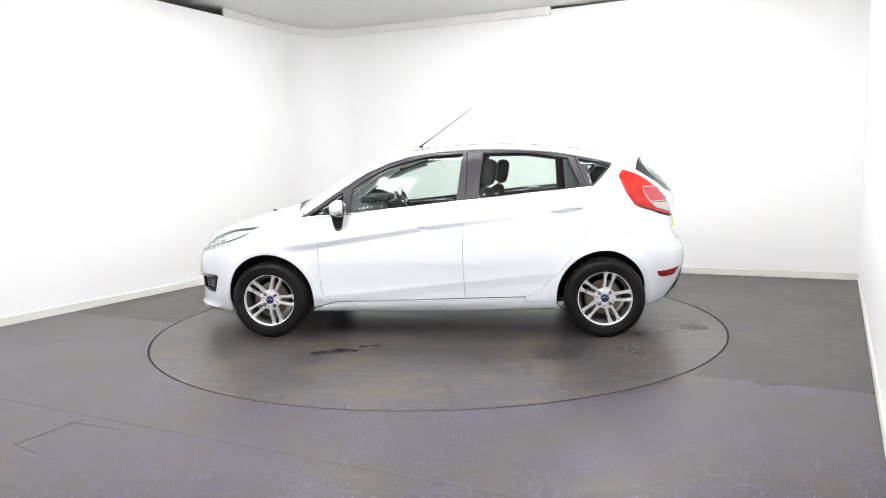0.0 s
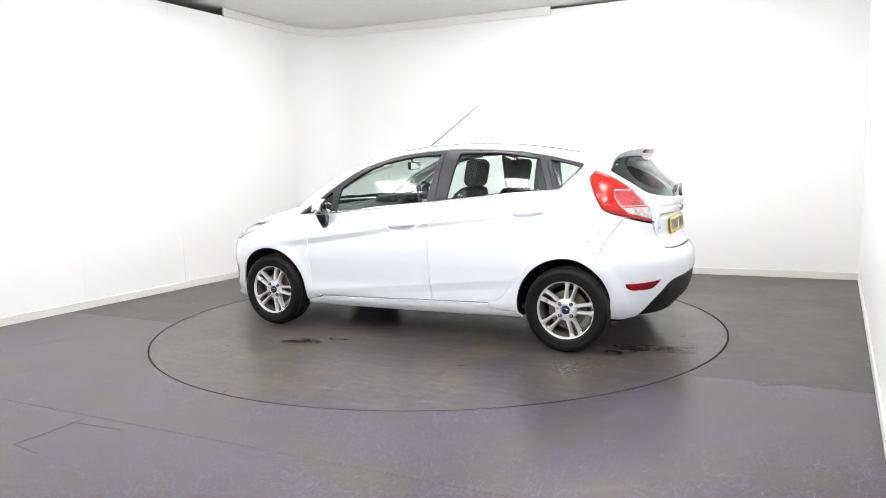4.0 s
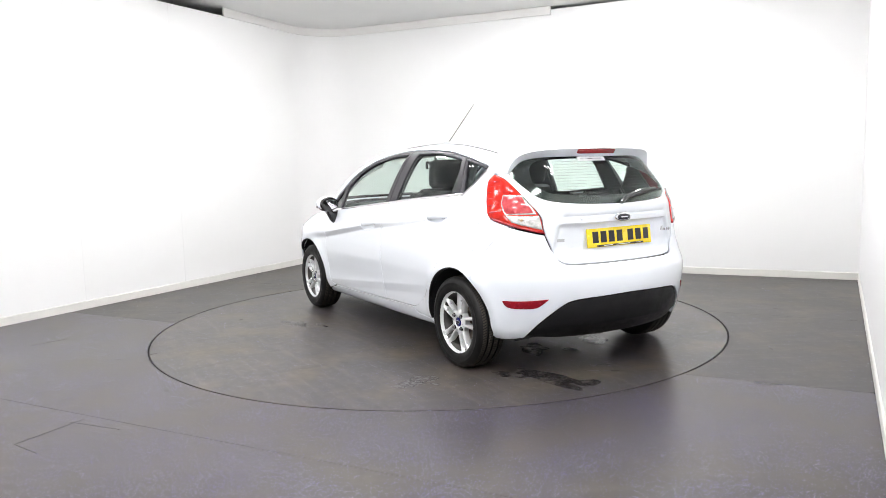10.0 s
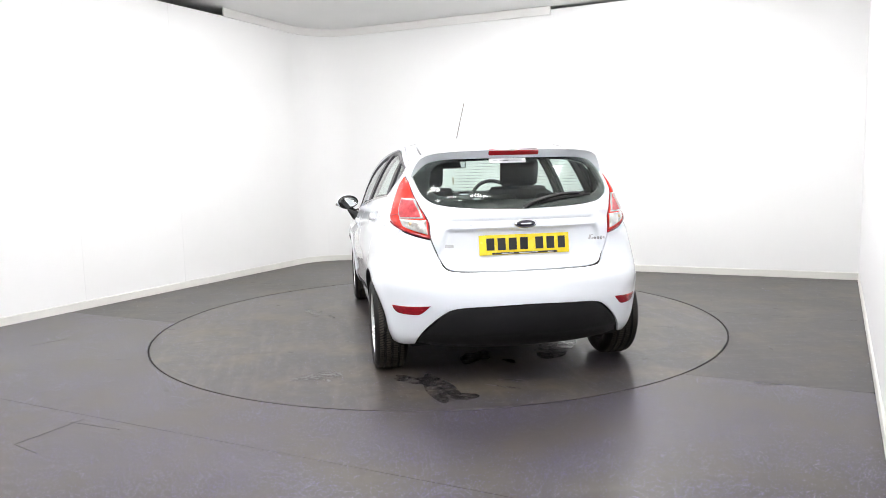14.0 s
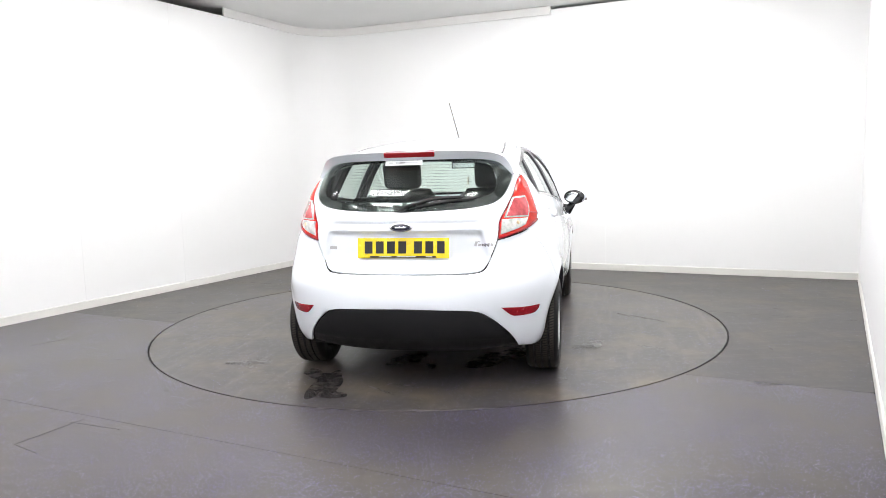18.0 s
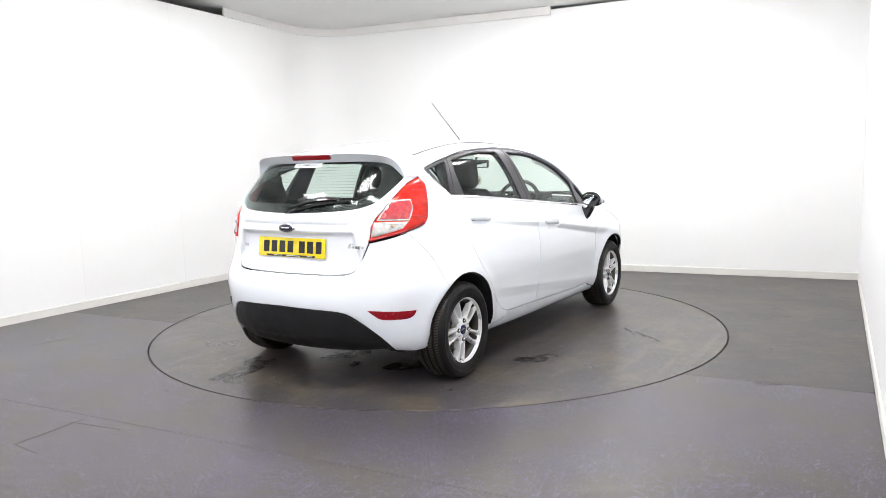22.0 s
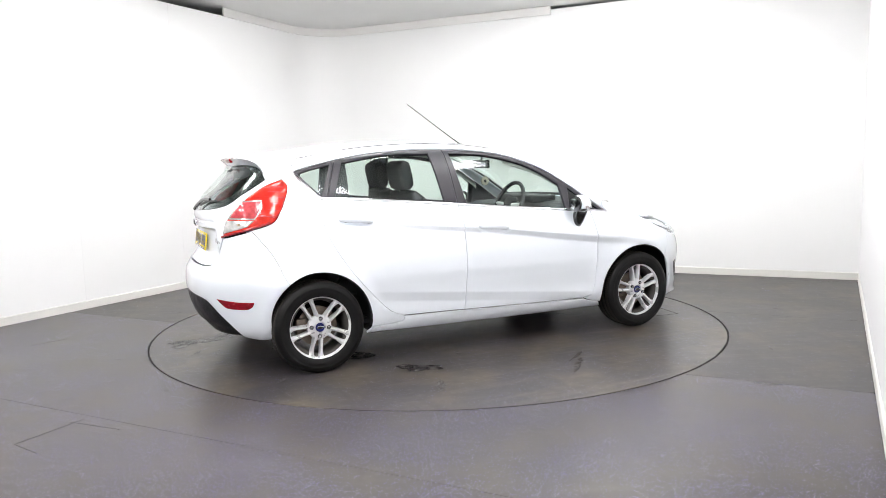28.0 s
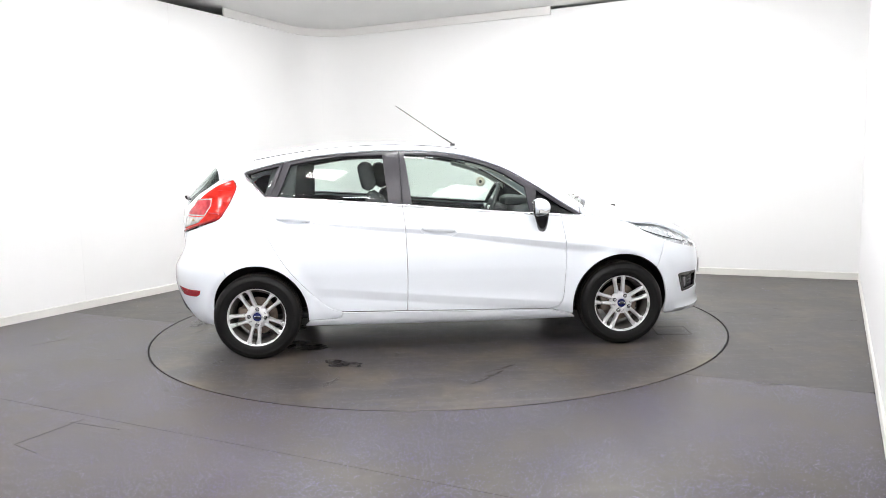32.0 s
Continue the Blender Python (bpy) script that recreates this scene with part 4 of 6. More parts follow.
GLASS_LOW = [(-1.65, 1.205), (-1.722, 1.161), (-1.785, 1.118), (-1.84, 1.077), (-1.912, 1.048), (-2.03, 1.030), (-2.2, 1.020), (-2.44, 1.013)]
GLASS_TOP = [(-1.65, 1.208), (-1.72, 1.252), (-1.80, 1.290), (-1.90, 1.310), (-2.14, 1.325), (-2.44, 1.330)]
gate = outline(around([(-1.936, .848), (-2.003, .742), (-2.041, .692), (-2.105, .677), (-2.25, .673), (-2.44, .672)], REAR_MID), [(2 * REAR_MID - s, z) for s, z in TAIL_INNER[:-1]], [(2 * REAR_MID + 1.618, 1.174), (2 * REAR_MID + 1.49, 1.204), (2 * REAR_MID + 1.49, 1.218), (2 * REAR_MID + 1.65, 1.205)],
               around(GLASS_LOW, REAR_MID)[::-1], [(-1.65, 1.205), (-1.49, 1.218), (-1.49, 1.204), (-1.618, 1.174)], TAIL_INNER[-2::-1])


def gate_chart(s, z):
    """The skin with the plate's recess, the ledge above it and the sweep of the glass."""
    p = skin(s, z)
    y = np.abs(p[..., 1] - SHIFT.y)
    wide = 1 / (1 + np.exp((y - .425 + .30 * (z - .92)) / .006))
    deep = 1 / (1 + np.exp((z - .903) / .0035)) / (1 + np.exp((.70 - z) / .03))
    lip = np.exp(-((z - .915) / .012) ** 2)
    p[..., 0] += wide * (0.024 * deep - 0.008 * lip)
    groove_line = np.exp(-((z - .952) / .005) ** 2)
    p[..., 0] += wide * 0.007 * groove_line
    return p


tailgate = part("tailgate", panel("tailgate", gate_chart, gate, PAINT, 0.0014, step=0.010, edge=0.002), None, car, "white tailgate, closed")
bar_poly = outline(around([(-2.128, .919), (-2.25, .915), (-2.44, .914)], REAR_MID), [(2 * REAR_MID + 2.128, .919), (2 * REAR_MID + 2.118, .938)], around([(-2.118, .938), (-2.25, .942), (-2.44, .943)], REAR_MID)[::-1], [(-2.118, .938), (-2.128, .919)], step=0.012)
part("trim_bar", panel("trim_bar", skin, bar_poly, PAINT, 0.0, 0.012, -0.005, step=0.02, edge=0.003), None, tailgate, "white moulded bar above the number plate")
glass_poly = outline(around(GLASS_LOW, REAR_MID), [(2 * REAR_MID - s, z) for s, z in GLASS_TOP] + GLASS_TOP[::-1][1:])
CLEAR_LOW = [(-1.84, 1.20), (-1.85, 1.155), (-1.90, 1.112), (-2.03, 1.080), (-2.44, 1.070)]
CLEAR_TOP = [(-1.84, 1.20), (-1.855, 1.25), (-1.92, 1.282), (-2.08, 1.298), (-2.44, 1.303)]
clear_poly = outline(around(CLEAR_LOW, REAR_MID), [(2 * REAR_MID - s, z) for s, z in CLEAR_TOP] + CLEAR_TOP[::-1][1:])
part("rear_window", panel("rear_window", skin, glass_poly, GLASS_REAR, 0.003, 0.004, 0.004, step=0.05), None, tailgate, "wide rear window glass")
part("window_border", panel("window_border", skin, glass_poly, GLOSS_BLACK, 0.0015, 0.012, 0.0092, step=0.04, holes=(clear_poly,), edge=0.001), None, tailgate, "black printed border of the rear glass")
for i in range(13):
    z = 1.088 + i * 0.0165
    half = 0.40 - 0.06 * max(0, (z - 1.1) / .2) - (0.06 if z < 1.09 else 0)
    pts = [skin(np.array(s), np.array(z)) for s in np.linspace(REAR_MID - half * 1.15, REAR_MID + half * 1.15, 24)]
    part("heating_wire", mesh("heating_wire", *tube([tuple(q + np.array((0.014, 0, 0))) for q in pts], 0.0006, 4), INK), None, tailgate)

# tail lamps
lamp_poly = outline(TAIL_LAMP, TAIL_INNER, step=0.014)
lamp_me = panel("tail_lamp", skin, lamp_poly, LENS_RED_DARK, 0.002, 0.02, -0.003, step=0.02, edge=0.004, bulge=0.004)
lens_me = panel("red_lens", skin, inset(lamp_poly, .006), LENS_RED, 0.0, 0.012, -0.008, step=0.016, edge=0.004, bulge=0.006)
PINK = outline([(-1.625, 1.072), (-1.758, 1.070)], [(-1.758, 1.070), (-1.838, .974)], [(-1.838, .974), (-1.665, .968)], [(-1.665, .968), (-1.625, 1.02), (-1.625, 1.072)], step=0.012)
CLEAR = outline([(-1.668, .957), (-1.868, .960)], [(-1.868, .960), (-1.910, .878)], [(-1.910, .878), (-1.78, .906), (-1.72, .920)], [(-1.72, .920), (-1.668, .957)], step=0.012)
pink_me = panel("brake_lens", skin, PINK, LENS_PINK, 0.0, 0.012, -0.0155, step=0.02, edge=0.003)
clear_me = panel("reverse_lens", skin, CLEAR, LENS_CLEAR, 0.0, 0.012, -0.0155, step=0.02, edge=0.003)
divider_me = panel("lens_divider", skin, inset(PINK, -.007), LENS_CLEAR, 0.0, 0.01, -0.0145, step=0.03, edge=0.002)
rim_poly = outline([(-1.553, .936), (-1.743, .892), (-1.933, .853)], [(-1.933, .853), (-1.928, .866)], [(-1.928, .866), (-1.74, .906), (-1.56, .950)], [(-1.56, .950), (-1.553, .936)], step=0.012)
rim_me = panel("lower_band", skin, rim_poly, LENS_RED_DARK, 0.001, 0.012, -0.0145, step=0.02)
for i, lamp in enumerate(both("tail_lamp", lamp_me, car, "large red wrap-round tail lamp")):
    f = (lambda q: q) if i == 0 else mirrored
    part("red_lens", f(lens_me), None, lamp, "bright red outer lens")
    part("lens_divider", f(divider_me), None, lamp, "pale lines round the inner lens")
    part("brake_lens", f(pink_me), None, lamp, "paler red inner lens")
    rev = part("reverse_lens", f(clear_me), None, lamp, "clear silvery reversing lens")
    for s0, z0, s1, z1 in ((-1.445, 1.150, -1.560, 1.158), (-1.440, 1.120, -1.600, 1.130), (-1.450, 1.088, -1.612, 1.098), (-1.470, 1.050, -1.612, 1.062), (-1.492, 1.012, -1.620, 1.024), (-1.520, .975, -1.640, .988)):
        rib = outline([(s0, z0), (s1, z1)], [(s1, z1), (s1, z1 + .0025)], [(s1, z1 + .0025), (s0, z0 + .0025)], [(s0, z0 + .0025), (s0, z0)], step=0.02)
        part("lens_rib", f(panel("lens_rib", skin, rib, LENS_PINK, 0.0, 0.003, -0.0135, step=0.03, edge=0.001)), None, lamp)
    part("lower_band", f(rim_me), None, lamp, "dark red lower band")
    c = lifted(skin, [(-1.775, .936)], [-0.012])[0]
    if i:
        c[1] = -c[1]
    bm = bmesh.new()
    bmesh.ops.create_uvsphere(bm, u_segments=16, v_segments=10, radius=0.0115)
    part("amber_bulb", moved(bm, Matrix.Translation(c)), LENS_AMBER, lamp)

# top of the body
def strip_poly(g0, g1, w0, front_bow=0.0):
    """An outline on the crown chart between g0 and g1, to w0 on both sides."""
    across = np.linspace(-w0, w0, 17)
    return outline([(w, g0 + front_bow * 0) for w in across], [(w0, g) for g in np.linspace(g0, g1, 12)], [(w, g1) for w in across[::-1]], [(-w0, g) for g in np.linspace(g1, g0, 12)], step=0.03)


part("bonnet", panel("bonnet", crown_chart, strip_poly(1.138, 1.985, .594), PAINT, 0.0015, step=0.045), None, car, "white bonnet")
part("roof", panel("roof", crown_chart, strip_poly(-1.385, .215, .5985), PAINT, 0.0005, step=0.05), None, car, "white roof panel")
screen_in = strip_poly(.245, 1.06, .515)
windscreen = part("windscreen", panel("windscreen", crown_chart, strip_poly(.218, 1.115, .555), GLASS, 0.002, 0.005, 0.003, step=0.06), None, car, "green-tinted windscreen")
part("screen_border", panel("screen_border", crown_chart, strip_poly(.218, 1.115, .555), GLOSS_BLACK, 0.004, 0.002, 0.0095, step=0.05, holes=(screen_in,), edge=0.001), None, windscreen, "black printed border of the windscreen")
for sgn in (1, -1):
    post = outline([(sgn * .557, g) for g in np.linspace(.218, 1.135, 14)], [(sgn * .557, 1.135), (sgn * .5985, 1.135)], [(sgn * .5985, g) for g in np.linspace(1.135, .218, 14)], [(sgn * .5985, .218), (sgn * .557, .218)], step=0.02)
    part("windscreen_pillar", panel("windscreen_pillar", crown_chart, post, PAINT, 0.0005, 0.02, step=0.03), None, car, "white windscreen pillar")
    ditch = outline([(sgn * .512, g) for g in np.linspace(-1.315, .20, 20)], [(sgn * .512, .20), (sgn * .524, .20)], [(sgn * .524, g) for g in np.linspace(.20, -1.315, 20)], [(sgn * .524, -1.315), (sgn * .512, -1.315)], step=0.03)
    part("roof_strip", panel("roof_strip", crown_chart, ditch, PILLAR, 0.0, 0.004, -0.0025, step=0.03, edge=0.001), None, car, "thin black roof joint strip")
part("cowl", panel("cowl", crown_chart, strip_poly(1.117, 1.136, .556), BLACK_PLASTIC, 0.001, 0.02, 0.020, step=0.03), None, car, "black plastic scuttle panel")

# spoiler over the rear window: it ends in side plates that reach down to the lamps
SPOILER_U = (0, .3, .55, .72, .86, 1)
SPOILER_TIP = [curve(*zip(SPOILER_U, q)) for q in ((-1.632, -1.616, -1.580, -1.534, -1.500, -1.489), (0, .30, .445, .528, .568, .590), (1.346, 1.342, 1.333, 1.310, 1.262, 1.207))]
SPOILER_LIP = [curve(*zip(SPOILER_U, q)) for q in ((-1.594, -1.574, -1.536, -1.504, -1.488, -1.484), (0, .292, .425, .497, .545, .580), (1.300, 1.300, 1.294, 1.270, 1.236, 1.203))]
sp_v, sp_f = [], []
NS, K = 61, 11
for u in np.linspace(-1, 1, NS):
    k = abs(u)
    tip, lip = (np.array([float(c(k)) for c in q]) for q in (SPOILER_TIP, SPOILER_LIP))
    if k < .7:
        root = crown(-1.384, .6 * k / .7) + np.array((0, 0, .0022))
    else:
        t = (k - .7) / .3
        a = crown(-1.384, .6) + np.array((0, 0, .0022))
        root = a * (1 - t) + (skin(-1.466, 1.207) + np.array((0, .002, 0))) * t
    away = np.array((-.15, math.sin(k * 1.5) ** 3, math.cos(k * 1.45)))
    swell = .010 + .010 * k ** 2
    sec = [root + (tip - root) * f + away * swell * 4 * f * (1 - f) * (1 - .5 * f) for f in (0, .14, .3, .5, .7, .88)]
    inw = (lip - tip)
    sec += [tip - inw * .05, tip + inw * .25 + np.array((.002, 0, 0)), lip, lip + np.array((.035, -.012 * k, .012)), root + np.array((-.01, -.03 * k, -.03))]
    sp_v += [(q[0], q[1] * (1 if u >= 0 else -1), q[2]) for q in sec]
for i in range(NS - 1):
    for j in range(K):
        sp_f.append((i * K + j, i * K + (j + 1) % K, (i + 1) * K + (j + 1) % K, (i + 1) * K + j))
sp_f += [tuple(range(K))[::-1], tuple((NS - 1) * K + j for j in range(K))]
spoiler = part("spoiler", mesh("spoiler", sp_v, sp_f, PAINT, 38), None, car, "white roof spoiler over the rear window")
bm = block(-.150, .150, -.016, .016, -.0145, .0145, .006, 2)
moved(bm, Matrix.Translation((-1.6175, 0, 1.3345)) @ Matrix.Rotation(radians(-28), 4, "Y") @ Matrix.Rotation(radians(90), 4, "Z"))
for v in bm.verts:
    v.co.x += .075 * (abs(v.co.y) / .45) ** 2.2
part("brake_light", bm, LENS_RED_DARK, spoiler, "red high-level brake light")

# front end
NOSE_LAMP = [(1.302, .840), (1.45, .775), (1.60, .718), (1.80, .674), (2.00, .638)]
LAMP_TOP = [(1.302, .840), (1.50, .832), (1.689, .826), (1.82, .800), (1.92, .762), (2.02, .700), (2.00, .638)]
head_poly = outline(NOSE_LAMP, LAMP_TOP[::-1], step=0.015)
cover = panel("lens_cover", skin, head_poly, LAMP_COVER, 0.003, 0.004, -0.003, step=0.03)
bowl = panel("headlamp", skin, head_poly, LAMP_BOWL, 0.003, 0.02, 0.022, step=0.025)
for i, lamp in enumerate(both("headlamp", bowl, car, "swept-back headlamp with silver reflector")):
    f = (lambda q: q) if i == 0 else mirrored
    part("lens_cover", f(cover), None, lamp, "clear lens cover")
    for s, z, r in ((1.72, .750, .042), (1.86, .700, .036)):
        c = lifted(skin, [(s, z)], [.012])[0]
        bm = bmesh.new()
        bmesh.ops.create_uvsphere(bm, u_segments=18, v_segments=10, radius=r)
        for v in bm.verts:
            v.co.z *= .8
        if i:
            c[1] = -c[1]
        part("projector", moved(bm, Matrix.Translation(c) @ Matrix.Scale(.55, 4)), CHROME, lamp)
    dark = panel("lamp_bezel", skin, outline([(1.42, .800), (1.62, .745), (1.84, .695)], [(1.84, .695), (1.83, .702), (1.62, .753), (1.42, .808)], [(1.42, .808), (1.42, .800)], step=0.012), GLOSS_BLACK, 0, 0.005, 0.012, step=0.02)
    part("lamp_bezel", f(dark), None, lamp, "dark trim inside the lamp")

GRILLE = outline(around([(2.04, .33), (2.2, .325), (2.49, .322)], FRONT_MID), [(2 * FRONT_MID - 2.04, .33), (2 * FRONT_MID - 2.14, .58)], around([(2.14, .58), (2.3, .60), (2.49, .605)], FRONT_MID)[::-1], [(2.14, .58), (2.04, .33)])
FOG = outline([(1.712, .460), (1.725, .465), (1.80, .466), (2.01, .456)], [(2.01, .456), (1.995, .345)], [(1.995, .345), (1.88, .334), (1.775, .332), (1.765, .338)], [(1.765, .338), (1.712, .460)], step=0.015)
arch_in = arc(AXLE, HUB_Z + .005, ARCH, 45, -16)
arch_out = [(2 * FRONT_MID - s, z) for s, z in arch_in]
front = outline(arch_in, [arch_in[-1], (1.62, .178)], around([(1.62, .178), (1.75, .168), (1.95, .165), (2.2, .165), (2.49, .165)], FRONT_MID), [(2 * FRONT_MID - 1.62, .178), arch_out[-1]], arch_out[::-1], [arch_out[0], (2 * FRONT_MID - 1.56, .66), (2 * FRONT_MID - 1.60, .714)],
                [(2 * FRONT_MID - s, z - .004) for s, z in NOSE_LAMP[2:]], around([(2.00, .634), (2.2, .638), (2.49, .64)], FRONT_MID)[::-1], [(s, z - .004) for s, z in NOSE_LAMP[:1:-1]], [(1.60, .714), (1.56, .66), arch_in[0]])
fog_right = outline([(2 * FRONT_MID - s, z) for s, z in FOG])


def nose_chart(s, z):
    """The skin with the lip along the bottom of the front bumper."""
    p = skin(s, z)
    end = np.clip((np.minimum(s, 2 * FRONT_MID - s) - 1.5) / .3, 0, 1)
    lip = .040 * np.exp(-((z - .195) / .022) ** 2) * end
    d = np.stack([np.clip(p[..., 0] - 1.0, 0, None), p[..., 1] * .6], -1)
    d = d / np.maximum(np.linalg.norm(d, axis=-1, keepdims=True), 1e-6)
    p[..., 0] += d[..., 0] * lip
    p[..., 1] += d[..., 1] * lip
    return p


front_bumper = part("front_bumper", panel("front_bumper", nose_chart, front, PAINT, 0.0015, step=0.028, holes=(GRILLE, FOG, fog_right)), None, car, "white front bumper with a shallow lip")
part("grille", panel("grille", skin, GRILLE, BLACK_PLASTIC, -0.002, 0.01, 0.03, step=0.05), None, front_bumper, "black radiator grille")
for z in (.37, .42, .47, .52, .565):
    wide = .36 - (z - .33) * .40
    pts = [tuple(lifted(skin, [(s, z)], [.012])[0]) for s in np.linspace(FRONT_MID - wide * 1.05, FRONT_MID + wide * 1.05, 25)]
    part("grille_bar", mesh("grille_bar", *tube(pts, .008, 8), CHROME), None, front_bumper, "chrome grille bar")
pocket = panel("fog_lamp_pocket", skin, FOG, BLACK_PLASTIC, -0.001, 0.02, 0.022, step=0.03)
rimfog = panel("fog_lamp_surround", skin, FOG, GLOSS_BLACK, 0.0, 0.02, -0.002, step=0.03, holes=(outline([(1.742, .447), (1.98, .440)], [(1.98, .440), (1.97, .358)], [(1.97, .358), (1.788, .349)], [(1.788, .349), (1.742, .447)], step=0.015),))
for i in (0, 1):
    f = (lambda q: q) if i == 0 else mirrored
    pk = part("fog_lamp", f(pocket), None, front_bumper, "black fog lamp pocket")
    part("surround", f(rimfog), None, front_bumper, "gloss black fog lamp surround")
    strip_poly_fog = outline([(1.795, .428), (1.822, .426)], [(1.822, .426), (1.832, .370)], [(1.832, .370), (1.815, .362)], [(1.815, .362), (1.795, .428)], step=0.01)
    part("fog_lens", f(panel("fog_lens", skin, strip_poly_fog, LENS_CLEAR, 0, 0.016, 0.006, step=0.02)), None, front_bumper, "curved clear running light")
    for z in (.375, .400, .425):
        pts = [tuple(q * np.array((1, -1 if i else 1, 1))) for q in lifted(skin, [(s, z) for s in np.linspace(1.85, 1.965, 8)], np.full(8, .014))]
        part("fog_slat", mesh("fog_slat", *tube(pts, .004, 6), GLOSS_BLACK), None, front_bumper)
lamp_plate = block(2.028, 2.036, -.26, .26, .40, .511, .003, 1)
part("number_plate", lamp_plate, PLATE_WHITE, front_bumper, "white front number plate")

# dark inside of the body: shell, arch liners, floor pan
shell = outline([(1.02, .885), (.5, .925), (0, .965), (-.5, 1.01), (-1.17, 1.065)], [(-1.17, 1.065), (-1.30, .98)], [(-1.30, .98), (-1.42, .62)], arc(-AXLE, HUB_Z + .005, ARCH + .012, 118, -10), [(-.89, .235), (0, .20), (.89, .20)], arc(AXLE, HUB_Z + .005, ARCH + .012, 192, 40), [(1.50, .60), (1.30, .82)], [(1.30, .82), (1.02, .885)])
both("inner_shell", panel("inner_shell", skin, shell, UNDER, 0.0, 0.01, 0.022, step=0.06), car, "dark inner body")
for nm, x0 in (("front_arch_liner", AXLE), ("rear_arch_liner", -AXLE)):
    verts, faces = [], []
    NA = 30
    for j, y in enumerate((.845, .80, .52)):
        rr = ARCH - .004 if j == 0 else ARCH + .015
        for i in range(NA + 1):
            a = radians(-14 + 208 * i / NA)
            px, pz = x0 + rr * math.cos(a), HUB_Z + .005 + rr * math.sin(a)
            verts.append((px, min(y, float(width_at(px, max(pz, .2))) - .035), pz))
    verts += [(x0 + .01 * math.cos(radians(-14 + 208 * i / NA)), .52, HUB_Z) for i in range(NA + 1)]
    for j in range(3):
        for i in range(NA):
            a = j * (NA + 1) + i
            faces.append((a, a + 1, a + NA + 2, a + NA + 1))
    me = mesh(nm, verts[NA + 1:], [tuple(k - NA - 1 for k in f) for f in faces[NA:]], UNDER)
    both("arch_liner", me, car, "black wheel arch liner")
    # rolled lip of the arch
    lipme = []
    for y_in, dr in ((0, 0), (.004, -.006), (.03, -.006)):
        for i in range(NA + 1):
            a = radians(-6 + 194 * i / NA)
            px, pz = x0 + (ARCH + .0005) * math.cos(a), HUB_Z + .005 + (ARCH + .0005) * math.sin(a)
            y = float(skin(np.array(px if x0 > 0 or px > REAR_FROM else px), np.array(pz))[1])
            q = skin(np.array(px), np.array(pz))
            lipme.append((x0 + (ARCH + .0005 + dr) * math.cos(a), float(width_at(px, pz)) - y_in - .001, HUB_Z + .005 + (ARCH + .0005 + dr) * math.sin(a)))
    lf = [(j * (NA + 1) + i, j * (NA + 1) + i + 1, (j + 1) * (NA + 1) + i + 1, (j + 1) * (NA + 1) + i) for j in range(2) for i in range(NA)]
    both("arch_lip", mesh("arch_lip", lipme, lf, BLACK_PLASTIC), car, "black inner edge of the wheel arch")
for x0, x1, w, z in ((1.60, 1.86, .48, .19), (.89, 1.60, .52, .19), (-.89, .89, .74, .195), (-1.60, -.89, .52, .21), (-1.76, -1.60, .42, .245)):
    part("floor_pan", block(x0, x1, -w, w, z, z + .04, .008, 1), UNDER, car, "dark underbody")
part("rear_valance", block(-1.72, -1.60, -.42, .42, .245, .50, .02, 2), UNDER, car)
part("exhaust_pipe", mesh("exhaust_pipe", *tube([(-.9, -.25, .23), (-1.4, -.28, .24), (-1.56, -.30, .24), (-1.66, -.30, .235)], .022, 12), STEEL), None, car, "dull steel exhaust pipe")
part("silencer", moved(block(-.20, .20, -.14, .14, -.05, .05, .045, 3), Matrix.Translation((-1.58, .12, .275))), UNDER, car, "dark silencer box")
part("rear_axle", mesh("rear_axle", *tube([(-1.2, -.68, .25), (-1.12, -.3, .23), (-1.12, .3, .23), (-1.2, .68, .25)], .035, 10), UNDER), None, car)

# wheels
TYRE = [(.190, -.088), (.205, -.094), (.232, -.099), (.258, -.097), (.275, -.088), (.2835, -.076), (.2865, -.060), (.2870, -.046), (.2810, -.045), (.2810, -.039), (.2872, -.038), (.2876, -.004), (.2815, -.003), (.2815, .003), (.2876, .004), (.2872, .038), (.2810, .039), (.2810, .045), (.2870, .046),
        (.2865, .060), (.2835, .076), (.275, .088), (.258, .097), (.252, .0975), (.250, .0985), (.246, .0985), (.244, .0975), (.232, .099), (.208, .096), (.200, .092), (.192, .088), (.190, .080), (.186, .0), (.190, -.080)]
tyre_me = mesh("tyre", *lathe(TYRE, 96, True), RUBBER, 40)
# tread blocks show dust: a second skin of sipes
sv, sf = [], []
for i in range(110):
    a = 2 * math.pi * i / 110
    for y0, y1, tilt in ((-.074, -.050, .05), (.050, .074, -.05), (-.034, -.008, .03), (.008, .034, -.03)):
        base = len(sv)
        for yy, da in ((y0, tilt), (y1, -tilt)):
            for r in (.2862, .2888):
                for d in (-.017, .017):
                    rr = r - (.004 if abs(yy) > .06 else 0)
                    sv.append((rr * math.cos(a + da * .3 + d), yy, rr * math.sin(a + da * .3 + d)))
        sf += [(base + k[0], base + k[1], base + k[2], base + k[3]) for k in ((2, 3, 7, 6), (0, 2, 6, 4), (1, 5, 7, 3), (0, 1, 3, 2), (4, 6, 7, 5))]
tread_me = mesh("tread", sv, sf, TREAD, 30)
BARREL = [(.184, -.085), (.178, -.080), (.170, -.06), (.166, .02), (.172, .050), (.180, .066), (.186, .074), (.1935, .080), (.197, .084), (.1975, .088), (.194, .090), (.189, .086), (.186, .076)]
